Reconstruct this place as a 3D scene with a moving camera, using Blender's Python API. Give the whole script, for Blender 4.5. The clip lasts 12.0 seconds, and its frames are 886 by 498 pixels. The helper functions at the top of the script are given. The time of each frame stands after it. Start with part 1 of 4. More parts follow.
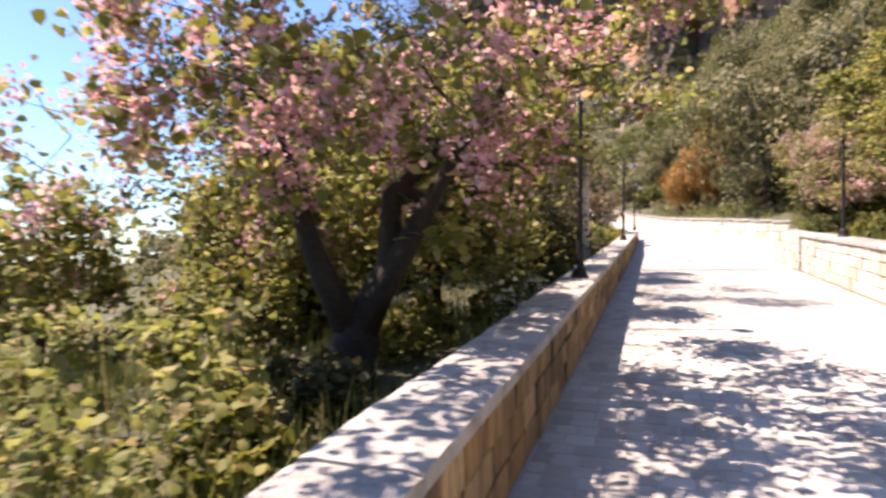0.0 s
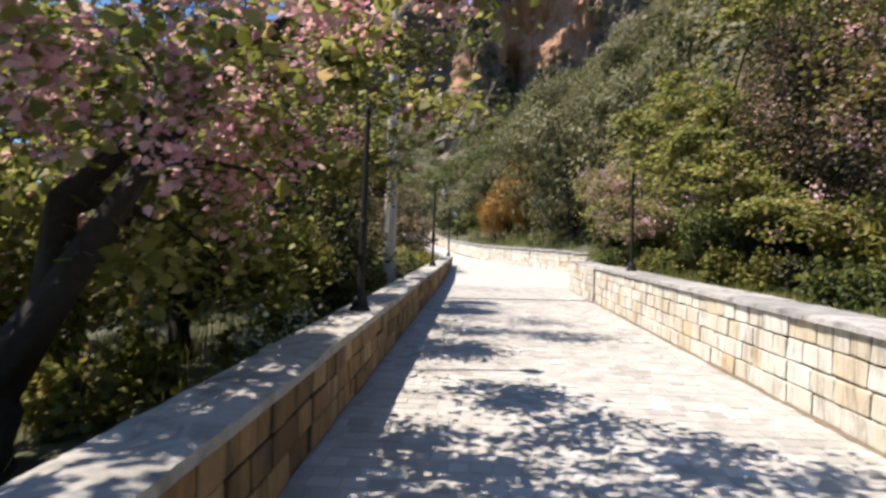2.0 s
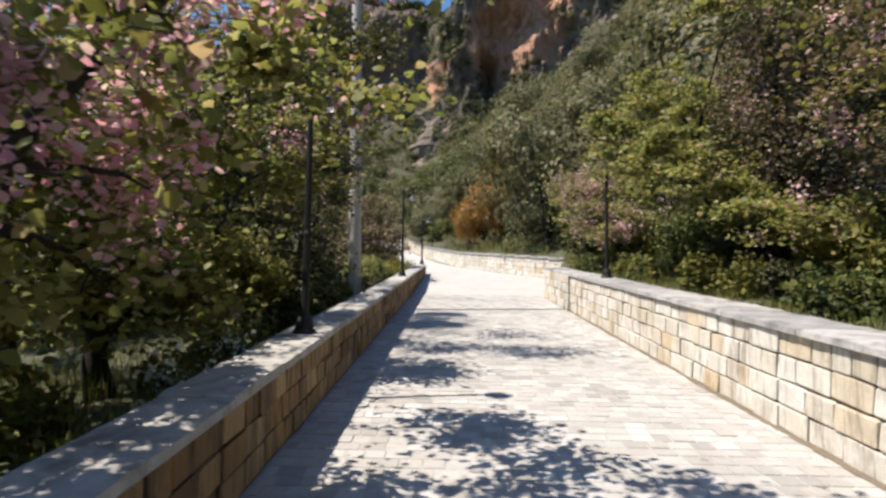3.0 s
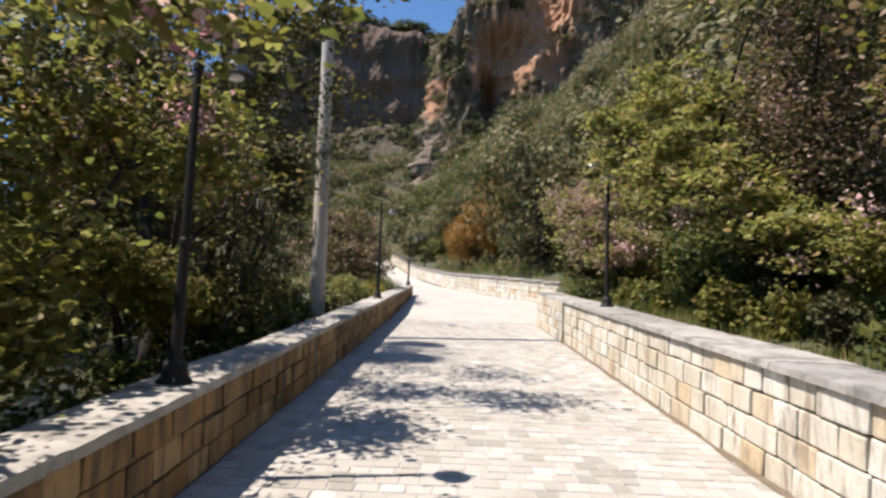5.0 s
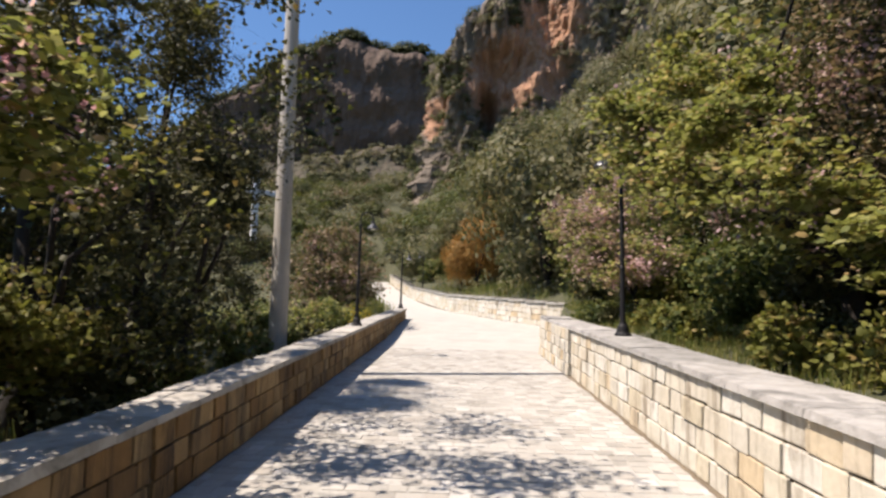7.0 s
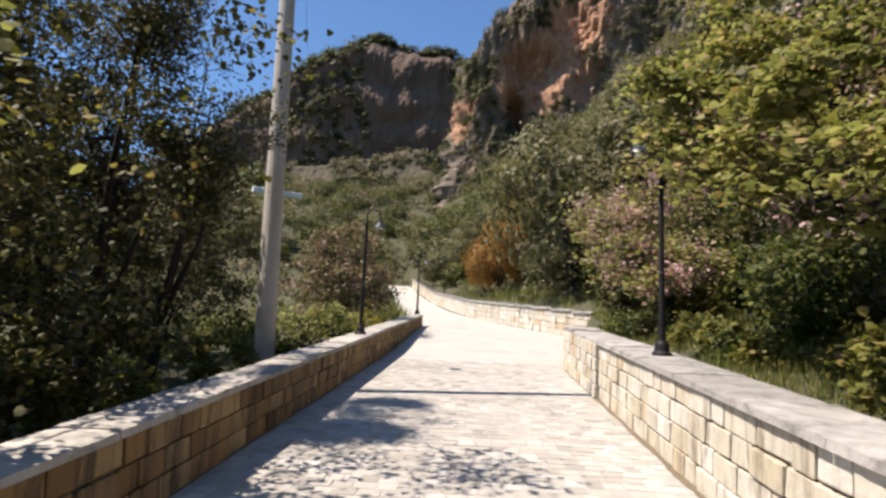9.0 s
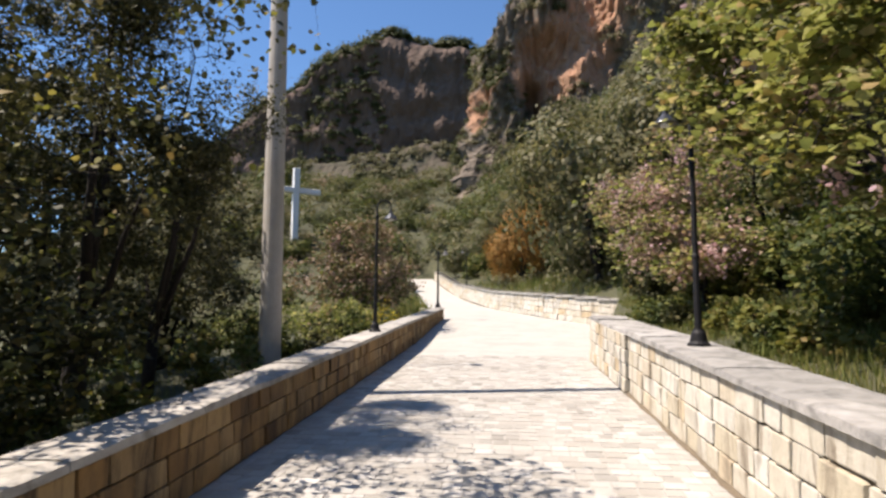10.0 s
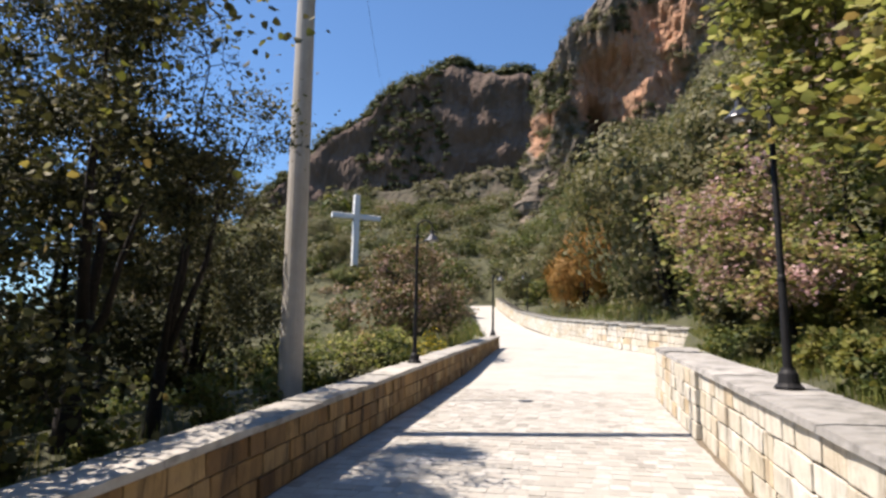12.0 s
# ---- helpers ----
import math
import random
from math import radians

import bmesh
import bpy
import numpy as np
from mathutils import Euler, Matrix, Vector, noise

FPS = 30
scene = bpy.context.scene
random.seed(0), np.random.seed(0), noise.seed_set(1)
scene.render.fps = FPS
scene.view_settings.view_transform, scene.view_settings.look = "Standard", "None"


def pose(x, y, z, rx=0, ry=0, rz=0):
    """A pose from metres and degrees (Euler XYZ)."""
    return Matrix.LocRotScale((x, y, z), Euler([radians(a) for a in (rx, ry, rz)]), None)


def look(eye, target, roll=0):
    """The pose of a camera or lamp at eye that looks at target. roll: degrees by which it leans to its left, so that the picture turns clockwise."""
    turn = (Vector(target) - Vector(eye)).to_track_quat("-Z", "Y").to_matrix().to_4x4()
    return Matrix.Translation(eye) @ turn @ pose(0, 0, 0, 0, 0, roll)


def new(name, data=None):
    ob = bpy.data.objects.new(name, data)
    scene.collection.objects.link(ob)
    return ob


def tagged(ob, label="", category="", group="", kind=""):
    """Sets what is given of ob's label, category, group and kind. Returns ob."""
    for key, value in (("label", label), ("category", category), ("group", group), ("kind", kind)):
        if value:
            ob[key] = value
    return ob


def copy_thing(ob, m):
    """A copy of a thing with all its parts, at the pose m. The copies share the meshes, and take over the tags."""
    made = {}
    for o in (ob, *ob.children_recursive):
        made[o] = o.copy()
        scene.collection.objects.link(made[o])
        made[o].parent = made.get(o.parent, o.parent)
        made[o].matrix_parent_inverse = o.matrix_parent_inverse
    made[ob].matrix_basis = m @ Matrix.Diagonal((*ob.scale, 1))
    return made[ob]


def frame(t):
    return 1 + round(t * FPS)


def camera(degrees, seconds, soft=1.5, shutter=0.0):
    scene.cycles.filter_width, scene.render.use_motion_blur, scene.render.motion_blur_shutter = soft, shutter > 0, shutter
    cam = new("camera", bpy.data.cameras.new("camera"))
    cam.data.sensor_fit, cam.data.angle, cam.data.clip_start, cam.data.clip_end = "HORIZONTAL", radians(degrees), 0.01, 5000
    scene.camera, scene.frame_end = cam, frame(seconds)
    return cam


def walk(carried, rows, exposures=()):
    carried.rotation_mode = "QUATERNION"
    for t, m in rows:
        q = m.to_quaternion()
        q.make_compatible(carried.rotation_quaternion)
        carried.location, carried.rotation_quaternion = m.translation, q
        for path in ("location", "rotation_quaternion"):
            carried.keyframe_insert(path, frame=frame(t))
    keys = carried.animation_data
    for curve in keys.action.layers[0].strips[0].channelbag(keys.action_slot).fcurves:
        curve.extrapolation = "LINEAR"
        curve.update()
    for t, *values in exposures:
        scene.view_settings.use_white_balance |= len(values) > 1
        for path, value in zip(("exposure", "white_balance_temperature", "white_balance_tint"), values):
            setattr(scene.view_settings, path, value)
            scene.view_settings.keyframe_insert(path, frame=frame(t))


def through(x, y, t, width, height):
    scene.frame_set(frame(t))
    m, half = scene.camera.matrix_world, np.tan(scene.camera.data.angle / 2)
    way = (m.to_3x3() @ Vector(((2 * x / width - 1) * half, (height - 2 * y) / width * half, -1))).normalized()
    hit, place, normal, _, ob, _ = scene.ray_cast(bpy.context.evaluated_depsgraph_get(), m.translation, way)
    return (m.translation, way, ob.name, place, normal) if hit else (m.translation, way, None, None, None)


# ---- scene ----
cam = camera(70.1, 12.0, soft=2.7, shutter=0.5)
PATH = [
    (0, (0.118, 1.056, 1.383), (-0.517, 2.95, 1.278), -0.8),
    (0.5, (0.149, 1.396, 1.339), (-0.304, 3.341, 1.231), 0.8),
    (1, (0.237, 1.695, 1.334), (-0.065, 3.669, 1.226), 4.3),
    (1.5, (0.311, 1.973, 1.326), (0.151, 3.963, 1.211), 3.5),
    (2, (0.442, 2.252, 1.395), (0.341, 4.249, 1.362), 1.9),
    (2.5, (0.581, 2.533, 1.423), (0.514, 4.531, 1.435), 2.7),
    (3, (0.64, 2.929, 1.449), (0.607, 4.929, 1.438), 0.8),
    (5, (1.039, 4.699, 1.435), (1.008, 6.698, 1.49), 2.1),
    (5.5, (1.106, 5.098, 1.451), (1.083, 7.098, 1.497), 0.7),
    (6, (1.182, 5.593, 1.415), (1.162, 7.591, 1.507), 0.8),
    (6.5, (1.262, 6.069, 1.449), (1.225, 8.067, 1.506), 2.1),
    (7, (1.344, 6.564, 1.472), (1.3, 8.56, 1.591), 1.4),
    (7.5, (1.404, 6.9, 1.47), (1.298, 8.894, 1.583), 2.6),
    (9.5, (1.604, 8.197, 1.512), (1.455, 10.187, 1.647), 1.6),
    (10, (1.664, 8.501, 1.516), (1.464, 10.489, 1.62), 0.1),
    (10.5, (1.797, 8.764, 1.527), (1.481, 10.733, 1.678), 2.1),
    (11, (1.846, 9.014, 1.527), (1.509, 10.981, 1.666), 1.7),
    (11.5, (1.823, 9.256, 1.518), (1.491, 11.222, 1.676), 0.5),
    (12, (1.891, 9.497, 1.521), (1.49, 11.448, 1.708), 0.2),
]
# the walk is a straight ramp that climbs at SLOPE degrees along +y
SLOPE = 4.0
RAMP = pose(0, 0, 0, SLOPE, 0, 0)
walk(cam, [(t, RAMP @ look(eye, target, roll)) for t, eye, target, roll in PATH],
     [(0.0, 1.65, 7250, 29), (0.8, 1.5, 7100, 25), (1.5, 1.33, 6850, 19), (2.0, 1.02, 6550, 15), (3.0, 0.89, 6450, 14), (7.5, 0.88, 6900, 17), (12.0, 1.0, 6800, 16)])

# ---- light ----
SUN_EL, SUN_AZ = 59.0, 101.0          # azimuth: degrees from +y (ahead) towards -x (the valley)
world = bpy.data.worlds.new("sky")
scene.world = world
world.use_nodes = True
wn = world.node_tree
sky = wn.nodes.new("ShaderNodeTexSky")
sky.sky_type = "NISHITA"
sky.sun_disc = False
sky.sun_elevation = radians(SUN_EL)
sky.sun_rotation = radians(-SUN_AZ)
sky.air_density, sky.dust_density, sky.ozone_density = 1.0, 0.25, 2.0
wn.nodes["Background"].inputs["Strength"].default_value = 0.074
deep = wn.nodes.new("ShaderNodeMix")
deep.data_type, deep.blend_type = "RGBA", "MULTIPLY"
deep.inputs[0].default_value = 1.0
deep.inputs[7].default_value = (0.74, 1.04, 1.27, 1)
wn.links.new(sky.outputs[0], deep.inputs[6])
wn.links.new(deep.outputs[2], wn.nodes["Background"].inputs["Color"])
lamp = bpy.data.lights.new("sun", "SUN")
lamp.energy, lamp.angle, lamp.color = 5.0, radians(0.53), (1.0, 0.93, 0.82)
sun_dir = Vector((-math.sin(radians(SUN_AZ)) * math.cos(radians(SUN_EL)),
                  math.cos(radians(SUN_AZ)) * math.cos(radians(SUN_EL)), math.sin(radians(SUN_EL))))
new("sun", lamp).matrix_world = look(sun_dir * 50, (0, 0, 0))

rng = np.random.default_rng(7)


# ---- materials ----
def material(name, rough=0.8, metal=0.0):
    m = bpy.data.materials.new(name)
    m.use_nodes = True
    b = m.node_tree.nodes["Principled BSDF"]
    b.inputs["Roughness"].default_value, b.inputs["Metallic"].default_value = rough, metal
    return m, m.node_tree, b


def node(nt, kind, **inputs):
    n = nt.nodes.new(kind)
    for k, v in inputs.items():
        n.inputs[k.replace("_", " ")].default_value = v
    return n


def tex(nt, scale, detail=6.0, rough=0.6, distort=0.0, stretch=(1, 1, 1)):
    geo = nt.nodes.new("ShaderNodeNewGeometry")
    mp = nt.nodes.new("ShaderNodeMapping")
    mp.inputs["Scale"].default_value = stretch
    nt.links.new(geo.outputs["Position"], mp.inputs["Vector"])
    n = node(nt, "ShaderNodeTexNoise", Scale=scale, Detail=detail, Roughness=rough, Distortion=distort)
    nt.links.new(mp.outputs[0], n.inputs["Vector"])
    return n


def ramp(nt, src, stops):
    r = nt.nodes.new("ShaderNodeValToRGB")
    el = r.color_ramp.elements
    while len(el) < len(stops):
        el.new(0.5)
    for e, (p, c) in zip(el, stops):
        e.position, e.color = p, (*c, 1)
    nt.links.new(src, r.inputs[0])
    return r.outputs[0]


def mix(nt, a, b, fac, mode="MIX"):
    m = nt.nodes.new("ShaderNodeMix")
    m.data_type, m.blend_type = "RGBA", mode
    for k, v in ((0, fac), (6, a), (7, b)):
        if isinstance(v, (int, float)):
            m.inputs[k].default_value = v
        elif isinstance(v, tuple):
            m.inputs[k].default_value = (*v, 1)
        else:
            nt.links.new(v, m.inputs[k])
    return m.outputs[2]


def bump(nt, bsdf, src, strength, dist):
    b = node(nt, "ShaderNodeBump", Strength=strength, Distance=dist)
    nt.links.new(src, b.inputs["Height"])
    nt.links.new(b.outputs[0], bsdf.inputs["Normal"])


def stone_mat(name, stops, stain=(0.16, 0.13, 0.1), stain_amt=0.5, rough=0.85, grain=35.0, big=1.2, vary=0.5, relief=0.012, drip=(1, 1, 0.25), reach=0.5):
    """Mineral surface: a colour per piece, mottling, dark stains with a shape of their own, grain relief."""
    m, nt, b = material(name, rough)
    info = nt.nodes.new("ShaderNodeObjectInfo")
    geo = nt.nodes.new("ShaderNodeNewGeometry")
    add = nt.nodes.new("ShaderNodeMath")
    add.operation = "ADD"
    nt.links.new(info.outputs["Random"], add.inputs[0])
    nt.links.new(geo.outputs["Random Per Island"], add.inputs[1])
    fr = nt.nodes.new("ShaderNodeMath")
    fr.operation = "FRACT"
    nt.links.new(add.outputs[0], fr.inputs[0])
    piece = ramp(nt, fr.outputs[0], stops)
    n1 = tex(nt, big * 4, 8, 0.65)
    mott = ramp(nt, n1.outputs[0], [(0.3, (0.55, 0.53, 0.5)), (0.7, (1.0, 1.0, 1.0))])
    col = mix(nt, piece, mott, vary, "MULTIPLY")
    n2 = tex(nt, big * 2.2, 7, 0.7, 0.6, drip)
    mask = ramp(nt, n2.outputs[0], [(reach, (0, 0, 0)), (reach + 0.18, (stain_amt,) * 3)])
    col = mix(nt, col, stain, mask)
    n3 = tex(nt, grain, 6, 0.7)
    fine = ramp(nt, n3.outputs[0], [(0.25, (0.8, 0.8, 0.8)), (0.75, (1.05, 1.05, 1.05))])
    col = mix(nt, col, fine, 0.8, "MULTIPLY")
    nt.links.new(col, b.inputs["Base Color"])
    bump(nt, b, mix(nt, n1.outputs[0], n3.outputs[0], 0.5), 0.7, relief)
    return m


def leaf_mat(name, stops, through=0.35, rough=0.6):
    """Foliage: each leaf its own tint out of the stops, part of the light passes through."""
    m, nt, b = material(name, rough)
    geo = nt.nodes.new("ShaderNodeNewGeometry")
    col = ramp(nt, geo.outputs["Random Per Island"], stops)
    n = tex(nt, 1.3, 3, 0.5)
    tint = ramp(nt, n.outputs[0], [(0.35, (0.7, 0.75, 0.7)), (0.65, (1.15, 1.1, 1.0))])
    col = mix(nt, col, tint, 0.8, "MULTIPLY")
    nt.links.new(col, b.inputs["Base Color"])
    b.inputs["Specular IOR Level"].default_value = 0.2
    tr = nt.nodes.new("ShaderNodeBsdfTranslucent")
    nt.links.new(mix(nt, col, (1.0, 1.0, 0.55), 0.6, "MULTIPLY"), tr.inputs["Color"])
    ms = nt.nodes.new("ShaderNodeMixShader")
    ms.inputs[0].default_value = through
    nt.links.new(b.outputs[0], ms.inputs[1])
    nt.links.new(tr.outputs[0], ms.inputs[2])
    nt.links.new(ms.outputs[0], nt.nodes["Material Output"].inputs["Surface"])
    return m


def plain_mat(name, a, c, scale, rough, metal=0.0, relief=0.003):
    m, nt, b = material(name, rough, metal)
    n = tex(nt, scale, 7, 0.65)
    n2 = tex(nt, scale * 0.12, 4, 0.6)
    col = mix(nt, a, c, ramp(nt, n.outputs[0], [(0.3, (0, 0, 0)), (0.7, (1, 1, 1))]))
    col = mix(nt, col, ramp(nt, n2.outputs[0], [(0.3, (0.72, 0.72, 0.72)), (0.7, (1, 1, 1))]), 0.8, "MULTIPLY")
    nt.links.new(col, b.inputs["Base Color"])
    bump(nt, b, n.outputs[0], 0.6, relief)
    return m


M_PAVE = stone_mat("paving", [(0.0, (0.31, 0.295, 0.265)), (0.25, (0.40, 0.385, 0.35)), (0.5, (0.47, 0.455, 0.42)), (0.72, (0.38, 0.355, 0.315)), (1.0, (0.52, 0.505, 0.475))],
                   (0.2, 0.18, 0.15), 0.35, 0.85, 40, 0.5, 0.4, 0.006, (0.5, 1.4, 1), 0.52)
M_UPPER = stone_mat("upper_paving", [(0.0, (0.45, 0.435, 0.40)), (1.0, (0.47, 0.455, 0.42))],
                    (0.24, 0.22, 0.19), 0.35, 0.85, 12, 0.5, 0.4, 0.006, (0.5, 1.4, 1), 0.52)
M_JOINT = plain_mat("sand_joint", (0.33, 0.31, 0.28), (0.45, 0.43, 0.39), 60, 0.95)
M_STONE = stone_mat("wall_stone", [(0.0, (0.54, 0.48, 0.36)), (0.2, (0.64, 0.61, 0.53)), (0.42, (0.57, 0.52, 0.42)), (0.62, (0.68, 0.66, 0.60)), (0.8, (0.61, 0.56, 0.46)), (0.92, (0.53, 0.42, 0.27)), (1.0, (0.66, 0.62, 0.54))],
                    (0.19, 0.15, 0.105), 0.95, 0.88, 22, 1.0, 0.6, 0.018, (2.4, 2.4, 0.5), 0.50)
# ochre-brown stone, with the left wall's shade and warm bounce worked into the colours
M_STONE_L = stone_mat("wall_stone_ochre_shaded", [(0.0, (0.26, 0.145, 0.052)), (0.2, (0.37, 0.235, 0.10)), (0.4, (0.15, 0.08, 0.03)), (0.6, (0.45, 0.315, 0.16)), (0.8, (0.21, 0.115, 0.04)), (1.0, (0.38, 0.25, 0.112))],
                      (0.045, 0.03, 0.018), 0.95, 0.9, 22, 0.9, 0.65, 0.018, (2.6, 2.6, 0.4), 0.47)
M_MORTAR = plain_mat("mortar", (0.10, 0.075, 0.05), (0.20, 0.16, 0.11), 45, 0.95)
M_COPING = stone_mat("coping", [(0.0, (0.29, 0.285, 0.275)), (0.5, (0.36, 0.35, 0.335)), (1.0, (0.43, 0.415, 0.395))], (0.11, 0.108, 0.10), 0.85, 0.92, 18, 1.3, 0.65, 0.02, (1, 1, 1), 0.47)
M_COPING_L = stone_mat("coping_pale", [(0.0, (0.37, 0.355, 0.325)), (0.5, (0.44, 0.42, 0.385)), (1.0, (0.50, 0.475, 0.43))], (0.13, 0.12, 0.10), 0.8, 0.92, 18, 1.3, 0.6, 0.02, (1, 1, 1), 0.5)
M_CONCRETE = stone_mat("pole_concrete", [(0.0, (0.42, 0.40, 0.36)), (1.0, (0.46, 0.43, 0.39))], (0.2, 0.18, 0.15), 0.4, 0.9, 50, 1.0, 0.4, 0.004, (1, 1, 0.1))
M_METAL = plain_mat("black_metal", (0.008, 0.008, 0.009), (0.018, 0.018, 0.02), 30, 0.6, 0.0, 0.001)
M_METAL.node_tree.nodes["Principled BSDF"].inputs["Specular IOR Level"].default_value = 0.2
M_GLASSY = plain_mat("lamp_shade_metal", (0.05, 0.052, 0.056), (0.10, 0.102, 0.11), 20, 0.35, 0.7, 0.001)
M_WHITE = plain_mat("white_paint", (0.72, 0.72, 0.72), (0.82, 0.82, 0.82), 4, 0.6)
M_BARK = plain_mat("bark", (0.009, 0.007, 0.0055), (0.032, 0.024, 0.019), 22, 0.95, 0.0, 0.02)
M_SOIL = plain_mat("soil", (0.035, 0.042, 0.018), (0.085, 0.08, 0.038), 3.0, 0.95, 0.0, 0.05)
SCARS = [((9.5, 98, 42), (9.0, 30, 8.0)), ((-3.0, 99, 36.5), (3.6, 30, 4.2)), ((15, 97, 50), (6.0, 30, 6))]   # fallen faces: centre, radii
M_FAR = stone_mat("mountain_rock", [(0.0, (0.12, 0.08, 0.063)), (1.0, (0.14, 0.094, 0.073))], (0.06, 0.045, 0.033), 0.95, 0.95, 0.35, 0.03, 0.7, 0.7, (1, 1, 0.25))

M_FOOT = stone_mat("foot_rock", [(0.0, (0.085, 0.067, 0.047)), (1.0, (0.105, 0.083, 0.06))], (0.05, 0.05, 0.028), 0.95, 0.95, 0.4, 0.05, 0.7, 0.5, (1, 1, 1), 0.44)


def cliff_mat():
    """Grey weathered limestone with fresh orange scars where slabs have fallen, streaked down the face."""
    m, nt, b = material("cliff_rock", 0.95)
    n1, n2 = tex(nt, 0.22, 9, 0.68), tex(nt, 0.9, 8, 0.7, 0.4, (1, 1, 0.35))
    grey = mix(nt, (0.11, 0.088, 0.066), (0.27, 0.215, 0.16), ramp(nt, n1.outputs[0], [(0.35, (0, 0, 0)), (0.65, (1, 1, 1))]))
    orange = mix(nt, (0.30, 0.155, 0.088), (0.50, 0.29, 0.18), ramp(nt, n2.outputs[0], [(0.35, (0, 0, 0)), (0.65, (1, 1, 1))]))
    scar = None
    geo = nt.nodes.new("ShaderNodeNewGeometry")
    warp = nt.nodes.new("ShaderNodeVectorMath")
    warp.operation = "MULTIPLY_ADD"
    n3 = tex(nt, 0.16, 5, 0.65)
    nt.links.new(n3.outputs["Color"], warp.inputs[0])
    warp.inputs[1].default_value = (13, 13, 13)
    nt.links.new(geo.outputs["Position"], warp.inputs[2])
    for centre, radii in SCARS:
        mp = nt.nodes.new("ShaderNodeMapping")
        mp.vector_type = "TEXTURE"
        mp.inputs["Location"].default_value = tuple(c + 6.5 for c in centre)
        mp.inputs["Scale"].default_value = radii
        nt.links.new(warp.outputs[0], mp.inputs[0])
        ln = nt.nodes.new("ShaderNodeVectorMath")
        ln.operation = "LENGTH"
        nt.links.new(mp.outputs[0], ln.inputs[0])
        mask = ramp(nt, ln.outputs["Value"], [(0.7, (1, 1, 1)), (1.0, (0, 0, 0))])
        scar = mask if scar is None else mix(nt, scar, mask, 1.0, "LIGHTEN")
    col = mix(nt, grey, orange, scar)
    stain = ramp(nt, n2.outputs[0], [(0.52, (1, 1, 1)), (0.66, (0.45, 0.42, 0.40))])
    nt.links.new(mix(nt, col, stain, 0.8, "MULTIPLY"), b.inputs["Base Color"])
    bump(nt, b, mix(nt, n1.outputs[0], n2.outputs[0], 0.6), 1.0, 0.9)
    return m


M_CLIFF = cliff_mat()

GREEN = leaf_mat("leaves_redbud", [(0.0, (0.10, 0.11, 0.03)), (0.45, (0.17, 0.175, 0.045)), (0.8, (0.23, 0.22, 0.07)), (1.0, (0.24, 0.17, 0.075))], 0.42)
DARK = leaf_mat("leaves_dark", [(0.0, (0.04, 0.044, 0.02)), (0.6, (0.068, 0.068, 0.03)), (0.9, (0.095, 0.092, 0.044)), (1.0, (0.12, 0.105, 0.05))], 0.22)
LIME = leaf_mat("leaves_bright", [(0.0, (0.14, 0.165, 0.055)), (0.5, (0.25, 0.265, 0.095)), (0.85, (0.36, 0.35, 0.17)), (1.0, (0.38, 0.27, 0.19))], 0.54)
OLIVE = leaf_mat("leaves_olive", [(0.0, (0.125, 0.12, 0.066)), (0.6, (0.18, 0.168, 0.10)), (1.0, (0.24, 0.22, 0.14))], 0.38)
SHRUB = leaf_mat("leaves_shrub", [(0.0, (0.046, 0.067, 0.023)), (0.6, (0.092, 0.112, 0.034)), (1.0, (0.172, 0.168, 0.052))], 0.38)
PINE = leaf_mat("leaves_pine", [(0.0, (0.06, 0.071, 0.029)), (1.0, (0.108, 0.115, 0.05))], 0.38)
PINK = leaf_mat("petals_pink", [(0.0, (0.56, 0.26, 0.42)), (0.6, (0.68, 0.41, 0.54)), (1.0, (0.80, 0.60, 0.68))], 0.5)
FADED = leaf_mat("petals_faded", [(0.0, (0.40, 0.24, 0.28)), (0.6, (0.50, 0.34, 0.37)), (1.0, (0.60, 0.45, 0.46))], 0.35)
ROSY = leaf_mat("leaves_rosy", [(0.0, (0.15, 0.125, 0.07)), (0.5, (0.24, 0.175, 0.125)), (1.0, (0.35, 0.255, 0.21))], 0.3)
RUST = leaf_mat("leaves_rust", [(0.0, (0.17, 0.08, 0.02)), (0.6, (0.30, 0.15, 0.035)), (1.0, (0.38, 0.22, 0.07))], 0.25)
YELLOW = leaf_mat("petals_yellow", [(0.0, (0.5, 0.36, 0.02)), (1.0, (0.62, 0.5, 0.06))], 0.3)
WHITE_PETAL = leaf_mat("petals_white", [(0.0, (0.6, 0.6, 0.55)), (1.0, (0.75, 0.75, 0.72))], 0.3)
GRASS = leaf_mat("grass_blades", [(0.0, (0.09, 0.12, 0.03)), (0.6, (0.16, 0.18, 0.05)), (1.0, (0.34, 0.29, 0.13))], 0.35)
STRAW = leaf_mat("dry_straw", [(0.0, (0.38, 0.31, 0.17)), (1.0, (0.52, 0.44, 0.27))], 0.3)


# ---- mesh helpers ----
def finish(name, me, mat, parent=None, label=""):
    me.materials.append(mat)
    ob = new(name, me)
    if parent:
        ob.parent = parent
    if label:
        ob["label"] = label
    return ob


def part(name, bm, mat, parent=None, label="", smooth=False):
    me = bpy.data.meshes.new(name)
    bm.to_mesh(me)
    bm.free()
    if smooth:
        me.polygons.foreach_set("use_smooth", [True] * len(me.polygons))
    return finish(name, me, mat, parent, label)


def raw(name, verts, faces, mat, parent=None, label="", smooth=False):
    me = bpy.data.meshes.new(name)
    me.from_pydata([tuple(v) for v in verts], [], [tuple(f) for f in faces])
    if smooth:
        me.polygons.foreach_set("use_smooth", [True] * len(me.polygons))
    return finish(name, me, mat, parent, label)


